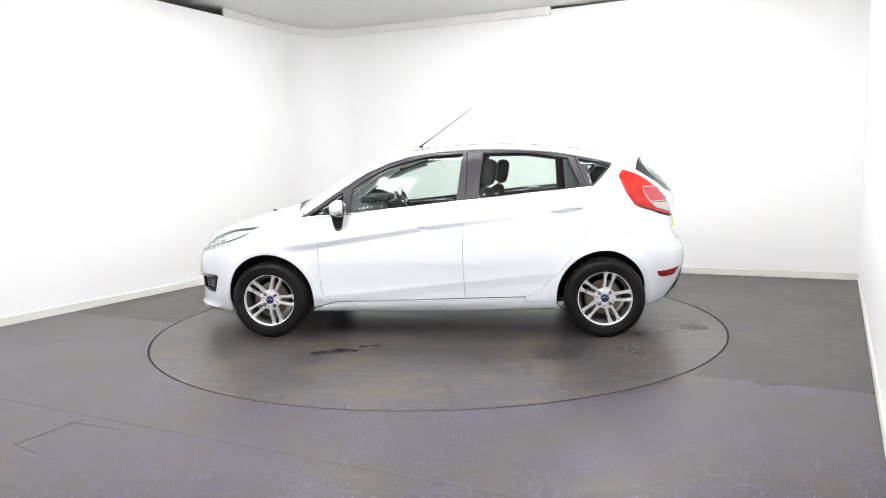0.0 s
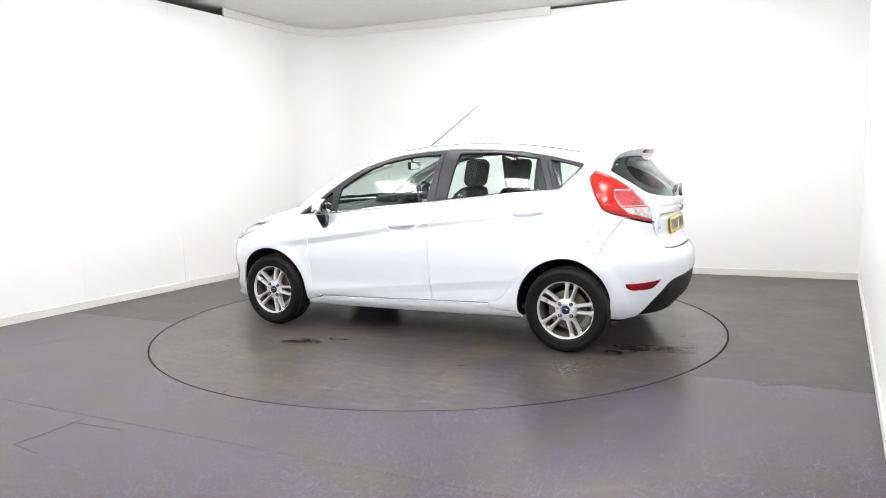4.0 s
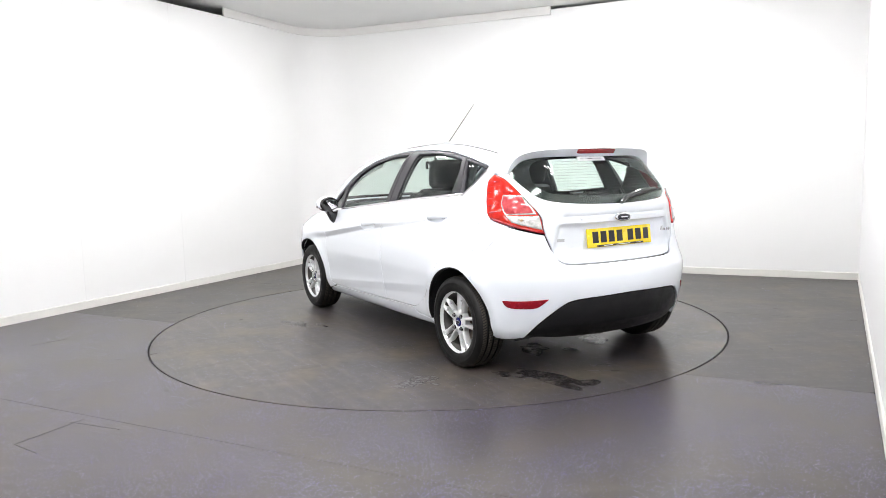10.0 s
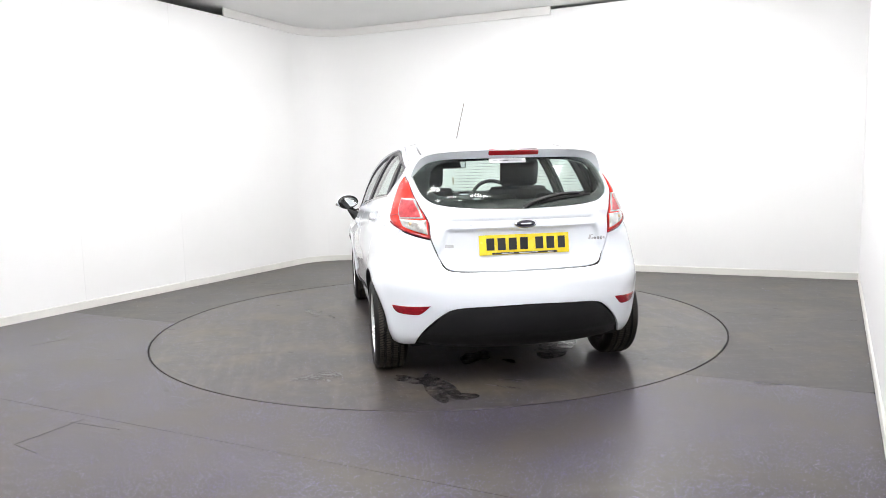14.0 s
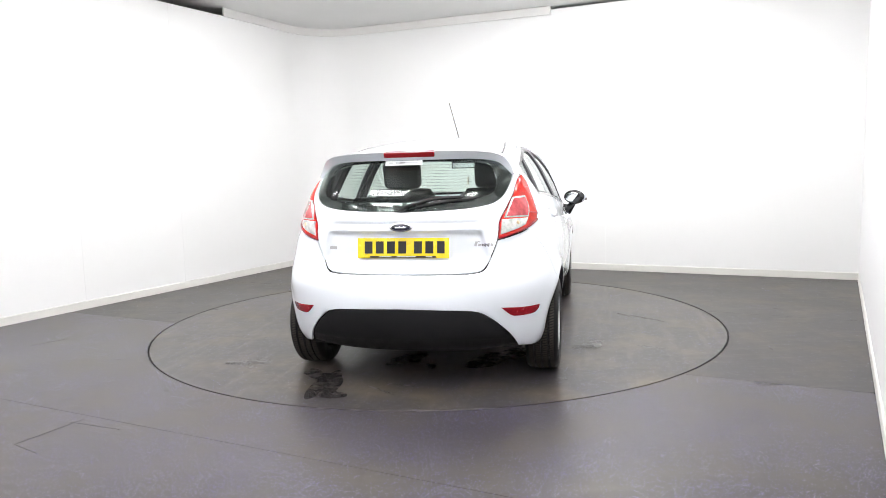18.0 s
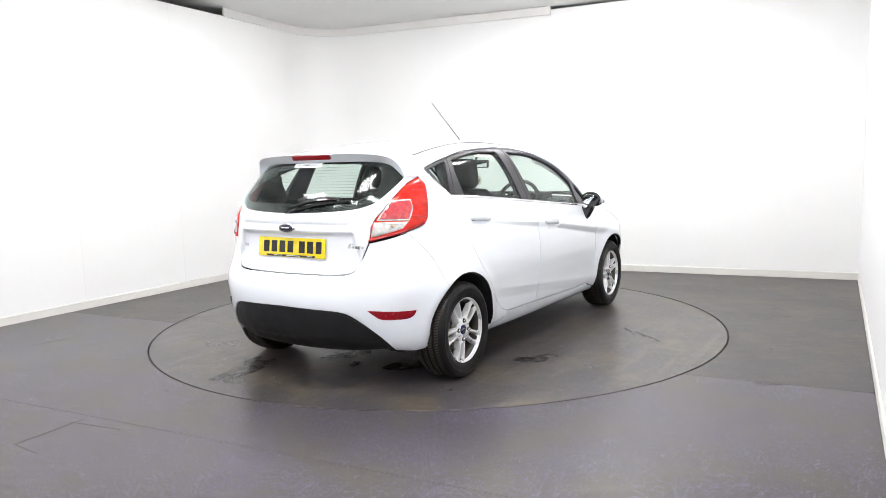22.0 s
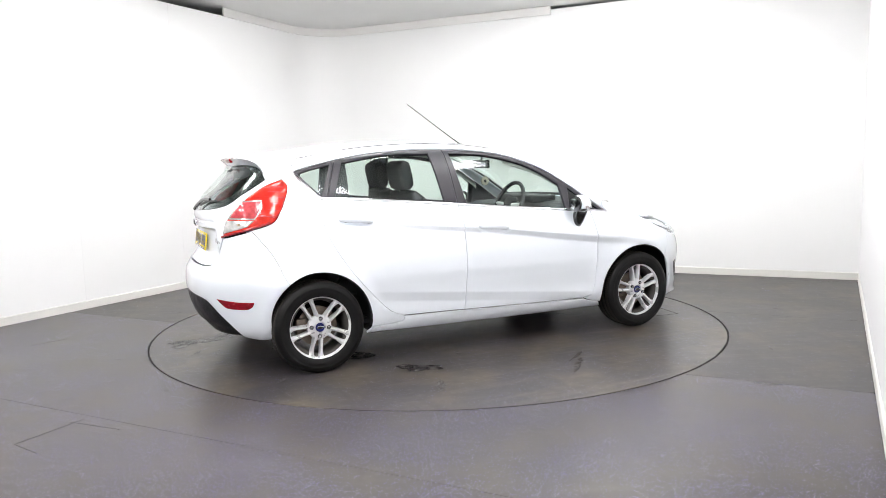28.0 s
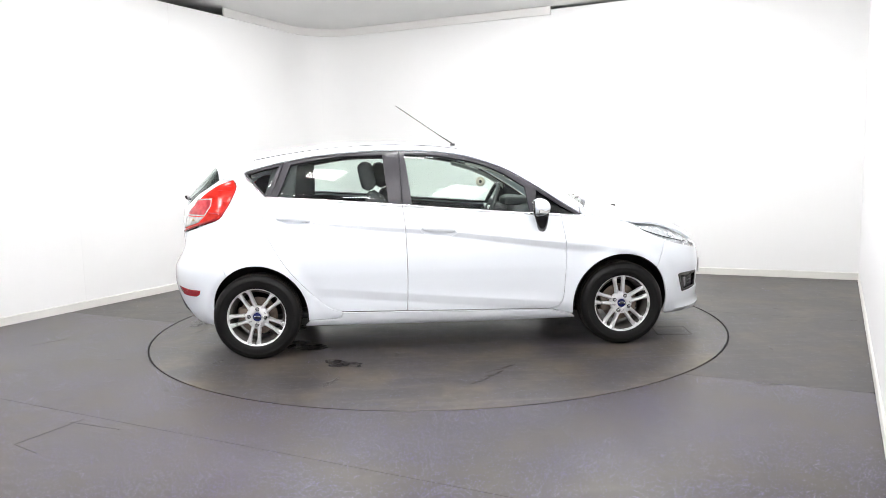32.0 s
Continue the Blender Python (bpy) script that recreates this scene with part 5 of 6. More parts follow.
barrel_me = mesh("barrel", *lathe([(.186, .070), (.180, .062), (.172, .050), (.166, .02), (.170, -.06), (.178, -.080), (.172, -.08), (.163, -.06), (.160, .0), (.166, .045), (.178, .064)], 80, True), BARREL_DARK, 45)
lip_me = mesh("rim", *lathe([(.186, .068), (.1935, .080), (.1965, .083), (.1972, .087), (.1945, .0895), (.190, .087), (.1880, .079), (.1845, .0690), (.179, .0600), (.179, .052), (.184, .056)], 80, True), ALLOY, 45)


def wheel_spoke(angle, lean):
    """One of the paired spokes: it runs from the hub to the rim, wide at both ends, with a raised spine."""
    bm = bmesh.new()
    rows = []
    for r, half, y_top, y_mid, thick in ((.030, .0150, .058, .069, .030), (.052, .0150, .059, .0715, .030), (.078, .0128, .060, .0745, .028), (.105, .0112, .061, .0765, .026), (.132, .0108, .061, .0768, .024), (.155, .0120, .062, .0760, .022), (.172, .0160, .064, .0755, .020), (.186, .0240, .068, .0760, .018)):
        t = (r - .03) / .156
        off = lean * (.0115 + .0215 * t ** .75)
        rows.append([bm.verts.new(q) for q in ((off - half, y_top - thick, r), (off - half, y_top, r), (off - half * .42, y_mid - .0012, r), (off, y_mid, r), (off + half * .42, y_mid - .0012, r), (off + half, y_top, r), (off + half, y_top - thick, r))])
    for a, b in zip(rows, rows[1:]):
        for i in range(6):
            bm.faces.new((a[i], a[i + 1], b[i + 1], b[i]))
        bm.faces.new((a[6], a[0], b[0], b[6]))
    bm.faces.new(rows[0][::-1])
    bm.faces.new(rows[-1])
    bmesh.ops.recalc_face_normals(bm, faces=bm.faces)
    return moved(bm, Matrix.Rotation(radians(angle), 4, "Y"))


def to_mesh(name, bm, material, angle=40):
    me = bpy.data.meshes.new(name)
    bm.to_mesh(me)
    bm.free()
    me.materials.append(material)
    me.polygons.foreach_set("use_smooth", [True] * len(me.polygons))
    me.set_sharp_from_angle(angle=radians(angle))
    return me


spoke_meshes = [to_mesh("spoke", wheel_spoke(72 * k, s), ALLOY, 28) for k in range(5) for s in (1, -1)]
web_meshes = []
for k in range(5):
    # the web that joins a pair of spokes by the hub, and the dished bridge by the rim
    bm = block(-.020, .020, .040, .0690, .028, .080, .005, 2)
    for v in bm.verts:
        v.co.x *= .75 + 4.5 * v.co.z
    web_meshes.append(to_mesh("spoke_web", moved(bm, Matrix.Rotation(radians(72 * k), 4, "Y")), ALLOY, 30))
hub_me = mesh("hub", *lathe([(.0, .030), (.074, .030), (.077, .055), (.073, .068), (.062, .0735), (.036, .0735), (.031, .067), (.0, .066)], 40), ALLOY, 30)
cap_me = mesh("centre_cap", *lathe([(.0, .060), (.028, .060), (.0285, .072), (.0265, .0745), (.0, .0765)], 36), BADGE_BLUE, 40)
nut_me = mesh("wheel_nut", *lathe([(.0, .02), (.0100, .02), (.0100, .031), (.0085, .0345), (.0, .035)], 12), NUT, 30)
# black cup standing proud of the hub; its colour gives the nut recess its shade
shade_ring_me = mesh("nut_shade_ring", *lathe([(.0, .0), (.0128, .0), (.0132, .0215), (.0126, .0222), (.0118, .019), (.0, .019)], 18), INK, 30)
brake_me = mesh("brake_disc", *lathe([(.06, -.005), (.125, -.005), (.126, .006), (.06, .006), (.055, .03), (.0, .03)], 48), STEEL, 30)
valve_me = mesh("valve", *tube([(.158, .058, 0), (.150, .072, 0)], .0035, 8), INK)


def oval(name, a, b, t, material, n=32):
    """A flat oval badge facing +y, domed a little."""
    verts, faces = [], []
    for r, y in ((1, 0), (1, t * .6), (.92, t), (.5, t * 1.15)):
        verts += [(a * r * math.cos(2 * math.pi * i / n), y, b * r * math.sin(2 * math.pi * i / n)) for i in range(n)]
    for k in range(3):
        faces += [(k * n + i, k * n + (i + 1) % n, (k + 1) * n + (i + 1) % n, (k + 1) * n + i) for i in range(n)]
    faces.append(tuple(range(3 * n, 4 * n)))
    me = mesh(name, verts, faces, material, 60)
    return me


cap_oval = oval("cap_badge", .022, .010, .0012, CHROME)
cap_oval_in = oval("cap_badge", .0195, .0082, .0022, BADGE_DARK)


def wheel(x, left, spin, steer=0):
    w = part("wheel", tyre_me, None, car, "silver alloy wheel with five paired spokes")
    y = .7390 if left else -.7390
    w.matrix_basis = Matrix.Translation((x, y, HUB_Z + .001)) @ Matrix.Rotation(0 if left else math.pi, 4, "Z") @ Matrix.Rotation(radians(spin), 4, "Y")
    part("tread", tread_me, None, w, "worn dusty tread blocks")
    part("rim", lip_me, None, w, "silver wheel rim")
    part("barrel", barrel_me, None, w, "dark inside of the rim")
    for me in spoke_meshes:
        part("spoke", me, None, w)
    for me in web_meshes:
        part("spoke_web", me, None, w)
    part("hub", hub_me, None, w)
    part("centre_cap", cap_me, None, w, "dark blue centre cap")
    o = part("cap_badge", cap_oval, None, w)
    o.matrix_basis = Matrix.Translation((0, .0762, 0)) @ Matrix.Rotation(radians(-spin), 4, "Y")
    o = part("cap_badge", cap_oval_in, None, w)
    o.matrix_basis = Matrix.Translation((0, .0764, 0)) @ Matrix.Rotation(radians(-spin), 4, "Y")
    for k in range(4):
        a = radians(90 * k + 31)
        for me, y0 in ((shade_ring_me, .0555), (nut_me, .0515)):
            o = part("wheel_nut" if me is nut_me else "nut_shade_ring", me, None, w)
            o.matrix_basis = Matrix.Translation((.055 * math.cos(a), y0, .055 * math.sin(a)))
    part("brake_disc", brake_me, None, w, "rusty brake disc")
    part("valve", valve_me, None, w)
    cal = part("caliper", block(.06, .135, -.04, .025, -.055, .055, .015, 2), STEEL, w)
    cal.matrix_basis = Matrix.Rotation(radians(-spin), 4, "Y")
    return w


wheel(AXLE, True, -20)
wheel(-AXLE, True, -13)
wheel(AXLE, False, 5)
wheel(-AXLE, False, 26)


# door handles
def handle(x, z, length):
    """A pull handle: a long rounded bar on two feet over a shallow cup."""
    bm = bmesh.new()
    rows = []
    n = 14
    for i in range(n + 1):
        t = i / n * 2 - 1
        ry, rz = .0095 * (1 - t ** 8) ** .5 + .001, .0240 * (1 - abs(t) ** 2.5) ** .5 + .002
        xx = x + t * length / 2
        y0 = float(width_at(xx, z)) + -.003 + .014 * (1 - t ** 4)
        rows.append([bm.verts.new((xx, y0 + ry * math.cos(a), z + .002 + .010 * (1 - t * t) + (xx - x) * -.085 + rz * math.sin(a))) for a in np.linspace(0, 2 * math.pi, 10, endpoint=False)])
    for a, b in zip(rows, rows[1:]):
        for i in range(10):
            bm.faces.new((a[i], a[(i + 1) % 10], b[(i + 1) % 10], b[i]))
    bm.faces.new(rows[0][::-1])
    bm.faces.new(rows[-1])
    bmesh.ops.recalc_face_normals(bm, faces=bm.faces)
    return to_mesh("door_handle", bm, PAINT, 60)


def cup(nm):
    """The hollow behind a handle, open towards its lower side."""
    verts, faces, n = [], [], 48
    for r, d in ((1.03, .002), (.985, .0025), (.90, .007), (.72, .012), (.4, .014)):
        verts += [tuple(q) for q in lifted(skin, cup_ring(nm, r, n), np.full(n, d))]
    for k in range(4):
        faces += [(k * n + i, k * n + (i + 1) % n, (k + 1) * n + (i + 1) % n, (k + 1) * n + i) for i in range(n)]
    faces.append(tuple(range(4 * n, 5 * n)))
    return mesh("handle_cup", verts, faces, PAINT, 60)


for nm, (x, z) in GRIPS.items():
    hm, cm = handle(x, z, .236), cup(nm)
    for i in (0, 1):
        f = (lambda q: q) if i == 0 else mirrored
        part("door_handle", f(hm), None, sides[nm][i], "white pull handle")
        part("handle_cup", f(cm), None, sides[nm][i])


# door mirrors
def mirror_shell():
    bm = bmesh.new()
    bmesh.ops.create_uvsphere(bm, u_segments=28, v_segments=18, radius=1.0)
    for v in bm.verts:
        x, y, z = v.co
        v.co = Vector((x * .078 * (1 if x > 0 else .6), y * .094, z * .062))
        v.co.x = max(v.co.x, -.026)
    return moved(bm, MIRROR_AT)


MIRROR_AT = Matrix.Translation((.655, .892, .972)) @ Matrix.Rotation(radians(11), 4, "Z")
mirror_me = to_mesh("door_mirror", mirror_shell(), PAINT, 45)
skirt = bmesh.new()
bmesh.ops.create_uvsphere(skirt, u_segments=24, v_segments=14, radius=1.0)
for v in skirt.verts:
    v.co = Vector((max(v.co.x * .076 * (1 if v.co.x > 0 else .6), -.024), v.co.y * .092, min(v.co.z * .066, -.026)))
skirt_me = to_mesh("mirror_base", moved(skirt, MIRROR_AT), GLOSS_BLACK, 45)
arm_bm = bmesh.new()
rows = []
for y, x, z, a, b in ((.785, .690, .862, .034, .052), (.825, .690, .850, .036, .054), (.856, .684, .878, .040, .052), (.895, .672, .922, .050, .028)):
    rows.append([arm_bm.verts.new((x + a * math.cos(t), y, z + b * math.sin(t))) for t in np.linspace(0, 2 * math.pi, 14, endpoint=False)])
for a, b in zip(rows, rows[1:]):
    for i in range(14):
        arm_bm.faces.new((a[i], a[(i + 1) % 14], b[(i + 1) % 14], b[i]))
arm_bm.faces.new(rows[0])
arm_bm.faces.new(rows[-1])
bmesh.ops.recalc_face_normals(arm_bm, faces=arm_bm.faces)
arm_me = to_mesh("mirror_arm", arm_bm, GLOSS_BLACK, 50)
facing = MIRROR_AT @ Matrix.Translation((-.026, 0, .0)) @ Matrix.Rotation(radians(90), 4, "Z")
surround_me = oval("mirror_rim", .088, .057, .012, GLOSS_BLACK)
surround_me.transform(facing)
pane_me = oval("mirror_glass", .066, .040, .0035, MIRROR_GLASS)
pane_me.transform(facing @ Matrix.Translation((-.010, .0125, -.003)) @ Matrix.Rotation(radians(-6), 4, "Z") @ Matrix.Rotation(radians(-5), 4, "X"))
lens_me = to_mesh("indicator_lens", moved(block(-.006, .006, -.046, .046, -.011, .011, .005, 2), MIRROR_AT @ Matrix.Translation((.035, .070, -.022)) @ Matrix.Rotation(radians(48), 4, "Z")), LENS_CLEAR, 40)
for i, ob in enumerate(both("door_mirror", mirror_me, car, "white door mirror with a black underside")):
    f = (lambda q: q) if i == 0 else mirrored
    part("mirror_base", f(skirt_me), None, ob, "gloss black lower cover")
    part("mirror_arm", f(arm_me), None, ob, "black mirror foot")
    part("mirror_rim", f(surround_me), None, ob)
    part("mirror_glass", f(pane_me), None, ob, "mirror glass")
    part("indicator_lens", f(lens_me), None, ob, "clear indicator lens")

def on_gate(y, z, lift=-.001):
    """A place on the tailgate's skin at that y and z."""
    lo, hi = REAR_MID - 1.0, REAR_MID + 1.0
    for _ in range(40):
        m = (lo + hi) / 2
        if float(gate_chart(np.array([m]), np.array([z]))[0, 1]) < y:
            lo = m
        else:
            hi = m
    return lifted(gate_chart, [(lo, z)], [lift])[0], lo


# rear details
part("wiper_pivot", mesh("wiper_pivot", *[[Vector(q) for q in lathe([(.0, .0), (.022, .0), (.022, .02), (.014, .034), (.0, .036)], 20)[0]], lathe([(.0, .0), (.022, .0), (.022, .02), (.014, .034), (.0, .036)], 20)[1]], GLOSS_BLACK), None, tailgate, "black rear wiper pivot").matrix_basis = Matrix.Translation((-1.812, .012, 1.022)) @ Matrix.Rotation(radians(-62), 4, "Y") @ Matrix.Rotation(radians(90), 4, "X") @ Matrix.Rotation(math.pi, 4, "X")
# the rear wiper stands off the glass and leans to the right
def wiper_run(rows):
    """Places off the glass: y, height, distance from it."""
    return [on_gate(y, z, -h)[0] for y, z, h in rows]


arm_pts = [np.array((-1.846, .010, 1.018))] + wiper_run([(-.03, 1.030, .026), (-.08, 1.048, .026), (-.14, 1.064, .025), (-.20, 1.075, .024), (-.27, 1.080, .022), (-.33, 1.081, .018)])
part("wiper_arm", mesh("wiper_arm", *tube([tuple(q) for q in arm_pts], .0125, 8, .75), GLOSS_BLACK), None, tailgate, "black rear wiper arm")
part("wiper_blade", mesh("wiper_blade", *tube([tuple(q) for q in wiper_run([(-.085, 1.040, .012), (-.2, 1.060, .012), (-.3, 1.072, .012), (-.405, 1.078, .012)])], .008, 6), INK), None, tailgate, "black wiper blade")
badge = part("badge", oval("badge", .066, .0275, .010, CHROME), None, tailgate, "oval chrome-edged badge")
badge.matrix_basis = Matrix.Translation((-1.847, 0, .932)) @ Matrix.Rotation(radians(90), 4, "Z")
badge2 = part("badge_field", oval("badge_field", .0555, .0195, .0118, BADGE_DARK), None, tailgate, "dark blue badge field")
badge2.matrix_basis = Matrix.Translation((-1.848, 0, .932)) @ Matrix.Rotation(radians(90), 4, "Z")
mark = part("badge_mark", block(-.0005, .0005, -.030, .030, -.0035, .0035, .0004, 1), CHROME, tailgate)
mark.matrix_basis = Matrix.Translation((-1.8625, 0, .932))
plate = part("number_plate", block(-.004, .004, -.262, .262, -.0565, .0565, .003, 2), PLATE_YELLOW, tailgate, "yellow rear number plate")
tilt = Matrix.Translation((-1.820, 0, .813)) @ Matrix.Rotation(radians(7), 4, "Y")
plate.matrix_basis = tilt
for y, w in ((.190, .046), (.125, .046), (.060, .046), (-.005, .046), (-.095, .046), (-.160, .046), (-.225, .042)):
    b = part("plate_mark", block(-.0007, .0007, -w / 2, w / 2, -.034, .034), INK, plate)
    b.matrix_basis = Matrix.Translation((-.0045, y + .008, .004))
b = part("plate_footer", block(-.0007, .0007, -.19, .19, -.0055, .0055), INK, plate)
b.matrix_basis = Matrix.Translation((-.0045, 0, -.0485))
for y0, w in ((.10, .07), (-.02, .11), (-.15, .035)):
    b = part("footer_text", block(-.0003, .0003, -w / 2, w / 2, -.002, .002), STICKER, plate)
    b.matrix_basis = Matrix.Translation((-.0055, y0, -.0485))


for k, (y, z, h, lean) in enumerate(((-.405, .830, .024, 0), (-.424, .824, .013, 0), (-.441, .824, .013, 0), (-.458, .825, .016, 0), (-.475, .826, .020, 0), (-.493, .825, .014, 0), (-.410, .842, .005, 0), (-.423, .843, .005, 0))):
    q, s0 = on_gate(y, z)
    q2, _ = on_gate(y - .012, z)
    d = Vector(q2 - q)
    bm = block(-.0015, .0015, -.007, .007, -h / 2, h / 2, .001, 1)
    part("model_script", moved(bm, Matrix.Translation(q) @ Matrix.Rotation(math.atan2(-d.x, d.y) + math.pi, 4, "Z") @ Matrix.Rotation(radians(18), 4, "X")), SCRIPT, tailgate, "small chrome script bar")
q, _ = on_gate(.436, .812)
q2, _ = on_gate(.416, .812)
d = Vector(q2 - q)
part("trim_badge", moved(block(-.0015, .0015, -.038, .038, -.009, .009, .001, 1), Matrix.Translation(q) @ Matrix.Rotation(math.atan2(-d.x, d.y) + math.pi, 4, "Z")), SCRIPT, tailgate, "small grey trim badge")
q, _ = on_gate(.0, 1.290)
st = part("dealer_sticker", block(-.0006, .0006, -.11, .11, -.017, .017), STICKER, tailgate, "white sticker strip on the rear glass")
st.matrix_basis = Matrix.Translation((-1.607, .035, 1.285)) @ Matrix.Rotation(radians(38), 4, "Y")
for y0, w in ((.075, .022), (-.02, .13)):
    b = part("sticker_text", block(-.0003, .0003, -w / 2, w / 2, -.0045, .0045), SCRIPT, st)
    b.matrix_basis = Matrix.Translation((-.0012, y0, 0))

# aerial
base = Vector((.165, .010, 1.428))
tip = Vector((-.267, .016, 1.730))
foot = part("aerial", moved(block(-.018, .018, -.010, .010, -.012, .006, .005, 2), Matrix.Translation(base)), PILLAR, car, "thin roof aerial leaning backwards")
part("aerial_spring", mesh("aerial_spring", *tube([base + Vector((-.004, 0, .006)), base.lerp(tip, .24)], .0052, 8, .7), INK), None, foot)
part("aerial_rod", mesh("aerial_rod", *tube([base.lerp(tip, .23), tip], .0035, 6, .8), SCUFF), None, foot)

# front wipers and washer jets
for w0, w1, g0, g1 in ((.36, -.12, 1.125, 1.085), (-.06, -.48, 1.125, 1.075)):
    pts = [crown(np.array([g0 + (g1 - g0) * t]), np.array([w0 + (w1 - w0) * t]))[0] + np.array((0, 0, .003)) for t in np.linspace(0, 1, 7)]
    part("front_wiper", mesh("front_wiper", *tube([tuple(q) for q in pts], .0055, 8, .7), INK), None, car, "black windscreen wiper")
for y in (.30, -.30):
    q = crown(np.array([1.36]), np.array([y * .6 / .72]))[0]
    part("washer_jet", moved(block(-.014, .014, -.012, .012, -.004, .010, .004, 2), Matrix.Translation(q)), INK, car)

# ---- inside the car ----
head = outline([(w, -1.42) for w in np.linspace(-.55, .55, 9)], [(.55, g) for g in np.linspace(-1.42, .24, 10)], [(w, .24) for w in np.linspace(.55, -.55, 9)], [(-.55, g) for g in np.linspace(.24, -1.42, 10)], step=0.05)
part("headliner", panel("headliner", crown_chart, head, HEADLINER, 0.0, 0.02, 0.035, step=0.08), None, car, "pale grey headliner")


def trim_panel(name, poly, material, depth, label=""):
    return both(name, panel(name, skin, poly, material, 0.0, 0.012, depth, step=0.06, edge=0.006), car, label)


trim_panel("door_card", outline(belt_run(-.25, .98, .006), [(.98, .90), (.86, .40)], [(.86, .40), (-.25, .36)], [(-.25, .36), (-.25, 1.0)]), CABIN, .055, "charcoal plastic door card")
trim_panel("rear_door_card", outline(belt_run(-1.16, -.26, .006), [(-.26, 1.006), (-.26, .36)], [(-.26, .36), (-.80, .45)], [(-.80, .45), (-1.16, 1.084)]), CABIN, .055, "charcoal plastic door card")
trim_panel("pillar_trim", outline([(-.20, .99), (-.245, 1.385)], [(-.245, 1.385), (-.365, 1.385)], [(-.365, 1.385), (-.325, .99)], [(-.325, .99), (-.20, .99)]), CABIN, .035, "dark inner pillar trim")
trim_panel("rear_pillar_trim", outline([(-.985, 1.05), (-.965, 1.335)], [(-.965, 1.335), (-1.13, 1.325)], [(-1.13, 1.325), (-1.20, 1.05)], [(-1.20, 1.05), (-.985, 1.05)]), CABIN, .040)
trim_panel("rear_side_trim", outline([(-1.17, 1.085), (-1.34, 1.24)], [(-1.34, 1.24), (-1.46, 1.245), (-1.60, 1.22)], [(-1.60, 1.22), (-1.64, .98), (-1.66, .70)], [(-1.66, .70), (-1.22, .70)], [(-1.22, .70), (-1.17, 1.085)]), CABIN, .045, "dark luggage side trim")
trim_panel("screen_pillar_trim", outline(top_run(.66, .20, -.004), [(.20, 1.32), (.20, 1.30)], [(x, float(dlo_top(x)) - .038) for x in np.linspace(.20, .66, 14)], [(.66, 1.06), (.66, 1.10)]), HEADLINER, .035, "pale windscreen pillar trim")
trim_panel("corner_trim", outline(top_run(.985, .64, .004), [(.64, 1.13), (.64, .92)], [(.64, .92), (.985, .892)]), CABIN, .026, "dark trim behind the corner pane")


def loft(name, sections, material, cap=True, angle=50):
    """A closed skin over rings of equal length."""
    verts, faces, k = [], [], len(sections[0])
    for s in sections:
        verts += s
    for i in range(len(sections) - 1):
        for j in range(k):
            faces.append((i * k + j, i * k + (j + 1) % k, (i + 1) * k + (j + 1) % k, (i + 1) * k + j))
    if cap:
        faces += [tuple(range(k))[::-1], tuple(range((len(sections) - 1) * k, len(sections) * k))]
    me = mesh(name, verts, faces, material, angle)
    bm = bmesh.new()
    bm.from_mesh(me)
    bmesh.ops.recalc_face_normals(bm, faces=bm.faces)
    bm.to_mesh(me)
    bm.free()
    me.polygons.foreach_set("use_smooth", [True] * len(me.polygons))
    me.set_sharp_from_angle(angle=radians(angle))
    return me


def pad(name, a, b, half, thick, material, n=9, round_=.5):
    """A cushion between the points a and b in the xz plane, half wide, swelling in the middle."""
    a, b = Vector(a), Vector(b)
    d = (b - a).normalized()
    nrm = Vector((d.z, 0, -d.x))
    rings = []
    for i in range(n):
        t = i / (n - 1)
        e = (1 - abs(2 * t - 1) ** 4) ** round_
        c = a.lerp(b, t)
        hw, ht = half * (.86 + .14 * e), thick * (.35 + .65 * e) / 2
        ring_pts = []
        for k in range(20):
            ang = 2 * math.pi * k / 20
            cx, sy = math.copysign(abs(math.cos(ang)) ** .45, math.cos(ang)), math.copysign(abs(math.sin(ang)) ** .6, math.sin(ang))
            q = c + Vector((0, hw * cx, 0)) + nrm * (ht * sy)
            ring_pts.append(tuple(q))
        rings.append(ring_pts)
    return loft(name, rings, material)


def bolster(name, a, b, y, r, material):
    return mesh(name, *tube([Vector(a) + Vector((0, y, 0)), Vector(a).lerp(Vector(b), .35) + Vector((.02, y, 0)), Vector(a).lerp(Vector(b), .7) + Vector((.02, y, 0)), Vector(b) + Vector((0, y * .9, 0))], r, 12, .8), material)


def front_seat(x, y):
    seat = part("front_seat", pad("front_seat", (.28, 0, .50), (-.22, 0, .44), .25, .16, FABRIC), None, car, "charcoal fabric front seat")
    seat.matrix_basis = Matrix.Translation((x, y, .012))
    part("backrest", pad("backrest", (-.20, 0, .46), (-.475, 0, 1.075), .245, .17, FABRIC, 11), None, seat)
    for s in (1, -1):
        part("side_bolster", bolster("side_bolster", (-.16, 0, .52), (-.40, 0, .98), s * .205, .05, FABRIC), None, seat)
        part("headrest_post", mesh("headrest_post", *tube([(-.468, s * .062, 1.04), (-.488, s * .062, 1.13)], .006, 8), CHROME), None, seat, "chrome headrest post")
    part("headrest", pad("headrest", (-.476, 0, 1.092), (-.514, 0, 1.292), .142, .110, FABRIC, 11, .4), None, seat, "charcoal headrest")


front_seat(.085, .360)
front_seat(.0, -.345)
bench = part("rear_bench", pad("rear_bench", (-.58, 0, .52), (-1.05, 0, .47), .60, .17, FABRIC), None, car, "charcoal fabric rear bench")
part("bench_backrest", pad("bench_backrest", (-1.03, 0, .50), (-1.235, 0, .985), .585, .15, FABRIC), None, bench)
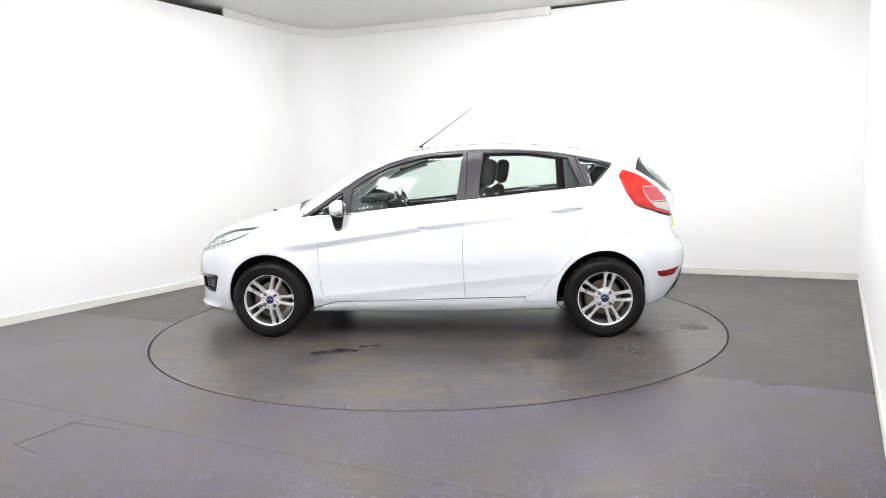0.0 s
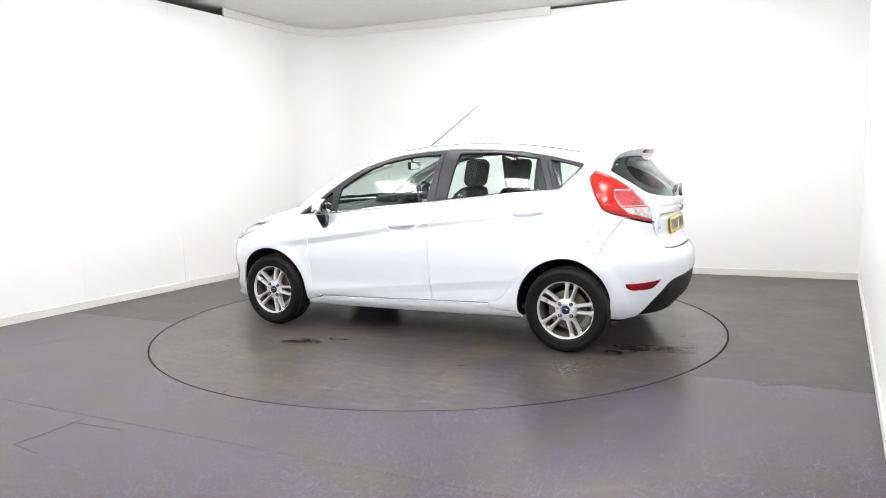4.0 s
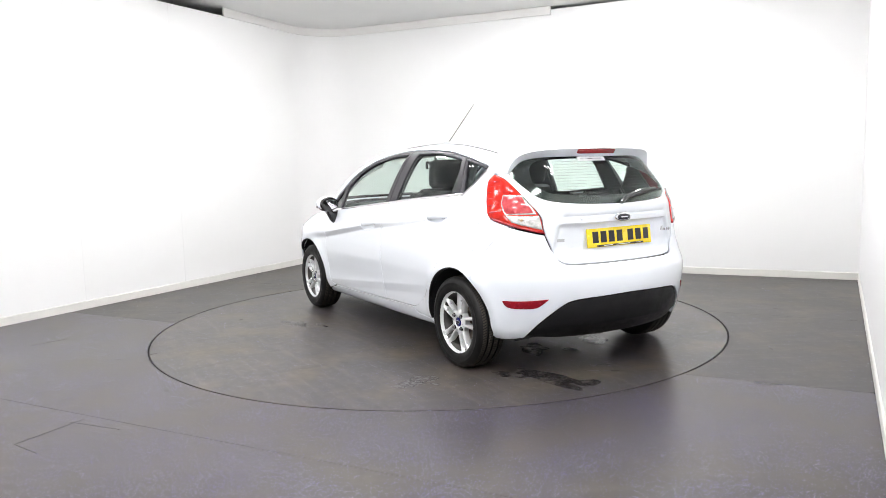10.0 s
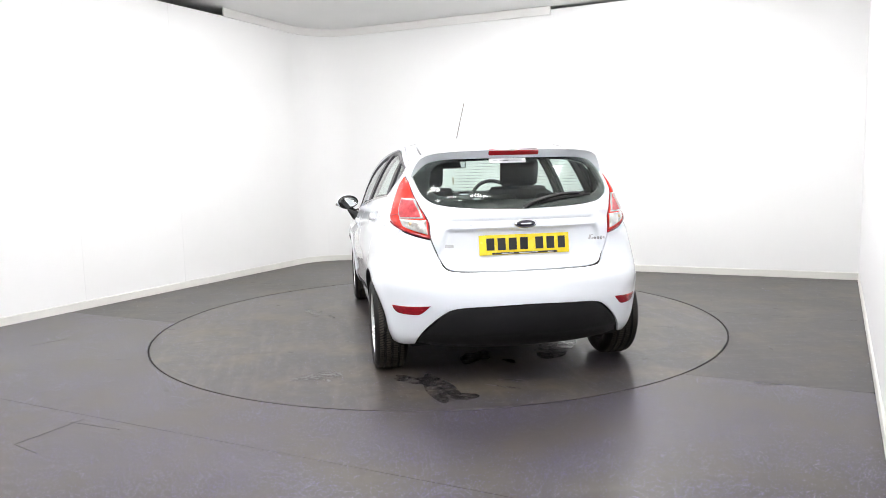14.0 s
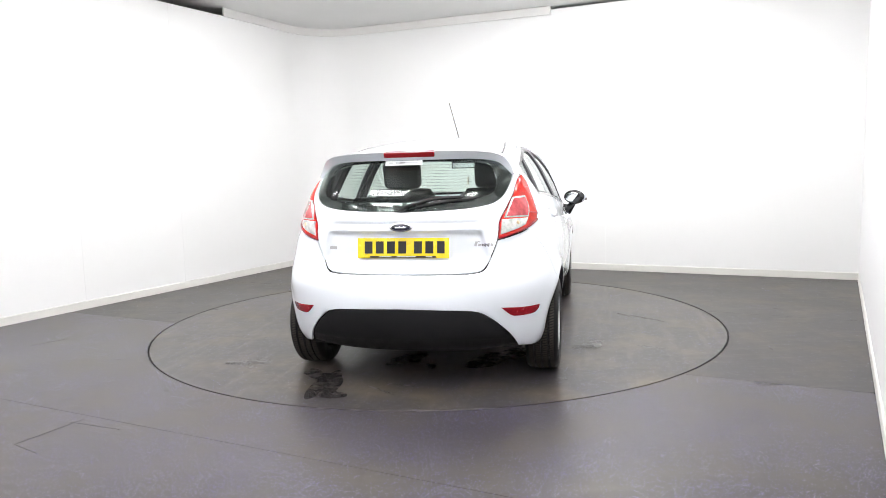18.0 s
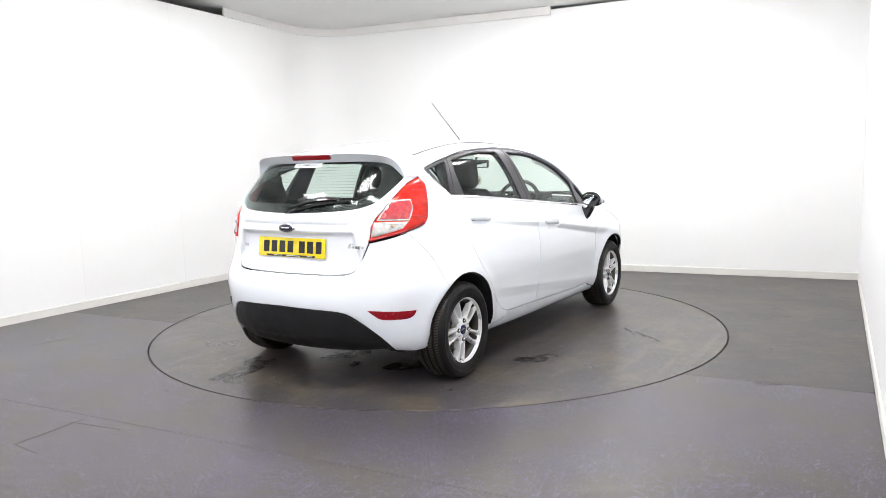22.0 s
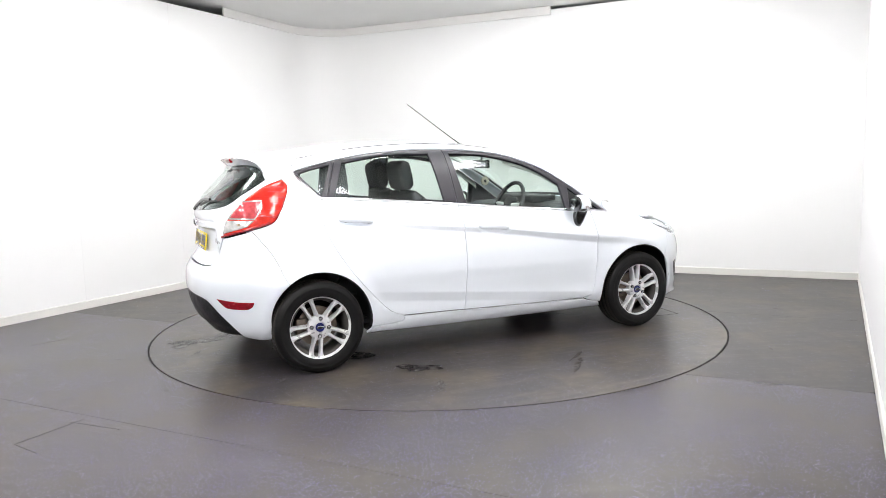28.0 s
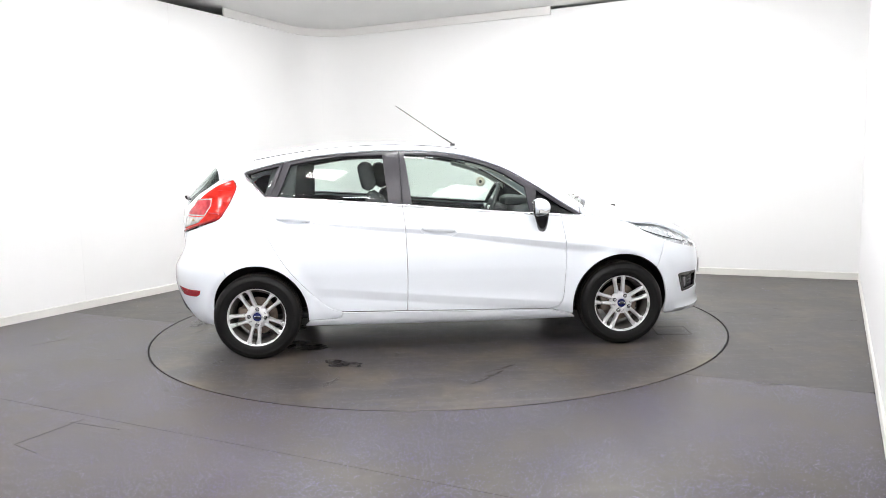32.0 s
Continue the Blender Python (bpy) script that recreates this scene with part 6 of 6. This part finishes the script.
for y in (.36, 0, -.36):
    part("rear_headrest", pad("rear_headrest", (-1.225, y, .985), (-1.245, y, 1.070), .115, .085, FABRIC, 9, .4), None, bench, "low rear headrest")
part("parcel_shelf", block(-1.70, -1.27, -.52, .52, .955, .970, .005, 1), CABIN, car, "dark parcel shelf")
part("cabin_floor", block(-1.6, .95, -.70, .70, .25, .29, .01, 1), CABIN, car)
part("boot_floor", block(-1.72, -1.25, -.50, .50, .50, .53, .01, 1), CABIN, car)

# dashboard and wheel
rings = []
for y, dx, dz in [(-.69, 0, -.03), (-.60, 0, -.005), (-.52, 0, .02), (-.36, -.01, .035), (-.20, 0, .02), (-.10, -.02, .01), (0, -.025, .012), (.10, -.02, .01), (.30, 0, .0), (.60, 0, -.01), (.69, 0, -.03)]:
    rings.append([(x + dx * (1 if x < .7 else 0), y, z + (dz if z > .85 else 0)) for x, z in ((1.02, .62), (1.04, .93), (.93, .955), (.78, .965), (.62, .960), (.545, .935), (.52, .88), (.55, .80), (.58, .70), (.62, .55), (.8, .50))])
dash = part("dashboard", loft("dashboard", rings, CABIN), None, car, "charcoal dashboard")
hood_ring = part("instrument_hood", moved(block(-.11, .11, -.16, .16, -.03, .03, .025, 3), Matrix.Translation((.60, -.36, 1.000))), CABIN, dash)
part("centre_screen", moved(block(-.06, .06, -.10, .10, -.03, .03, .02, 2), Matrix.Translation((.62, 0, .995))), CABIN, dash)
part("centre_console", block(-.15, .62, -.10, .10, .29, .62, .03, 2), CABIN, car, "dark centre console")
col = Matrix.Translation((.385, -.355, .955)) @ Matrix.Rotation(radians(-66), 4, "Y")
tor_v, tor_f = [], []
for i in range(48):
    a = 2 * math.pi * i / 48
    for j in range(10):
        b = 2 * math.pi * j / 10
        tor_v.append(((.182 + .0155 * math.cos(b)) * math.cos(a), (.182 + .0155 * math.cos(b)) * math.sin(a), .0155 * math.sin(b)))
tor_f = [(i * 10 + j, ((i + 1) % 48) * 10 + j, ((i + 1) % 48) * 10 + (j + 1) % 10, i * 10 + (j + 1) % 10) for i in range(48) for j in range(10)]
sw = part("steering_wheel", mesh("steering_wheel", tor_v, tor_f, CABIN, 60), None, car, "dark steering wheel on the right-hand side")
sw.matrix_basis = col
part("wheel_boss", block(-.07, .07, -.07, .07, -.03, .012, .03, 3), CABIN, sw)
for a, b in (((0, .06, 0), (.01, .178, 0)), ((0, -.06, 0), (.01, -.178, 0)), ((-.06, 0, 0), (-.178, 0, 0))):
    part("wheel_spoke", mesh("wheel_spoke", *tube([a, b], .017, 8, .8), ALLOY), None, sw)
part("steering_column", mesh("steering_column", *tube([(.40, -.355, .95), (.60, -.355, .88)], .05, 12), CABIN), None, car)

# inner mirror and the card that hangs from it
im = part("inner_mirror", moved(block(-.014, .014, -.118, .118, -.033, .033, .012, 3), Matrix.Translation((.338, .004, 1.270)) @ Matrix.Rotation(radians(8), 4, "Z")), GLOSS_BLACK, car, "black rear-view mirror")
part("mirror_glass", moved(block(-.001, .001, -.108, .108, -.026, .026, .0005, 1), Matrix.Translation((.3225, .004, 1.270)) @ Matrix.Rotation(radians(8), 4, "Z")), MIRROR_GLASS, im)
part("mirror_stalk", mesh("mirror_stalk", *tube([(.345, .004, 1.285), (.36, .004, 1.325), (.375, .004, 1.345)], .010, 8), INK), None, im)
fresh = tagged(new("air_freshener"), "small round printed card hanging from the rear-view mirror", "air freshener")
CARRIED.append(fresh)
verts, faces = lathe([(.0, -.003), (.033, -.003), (.036, 0), (.033, .003), (.0, .003)], 28)
part("card", mesh("card", [(x + .375, y - .008, z + 1.134) for x, y, z in verts], faces, PAPER_TAG), None, fresh, "round pale printed card")
verts, faces = lathe([(.0, -.0042), (.012, -.0042), (.012, .0042), (.0, .0042)], 20)
part("card_centre", mesh("card_centre", [(x + .375, y - .008, z + 1.134) for x, y, z in verts], faces, SCUFF), None, fresh)
part("string", mesh("string", *tube([(.375, -.008, 1.168), (.350, .002, 1.245)], .0014, 6), STICKER), None, fresh)


def motions():
    """The turntable carries the car clockwise at an almost steady rate."""
    rows = [(float(t), pose(0, 0, 0, 0, 0, -6.754 - 5.2929 * t - 0.000384 * t * t)) for t in range(0, 33, 2)]
    walk(table, rows)
    rows = []
    for t in range(0, 33):
        m = pose(0, 0, 0, 0, 0, 173.246 - 5.2929 * t - 0.000384 * t * t)
        rows.append((float(t), m @ Matrix.Translation(STAND)))
    for ob in CARRIED:
        walk(ob, rows)


motions()
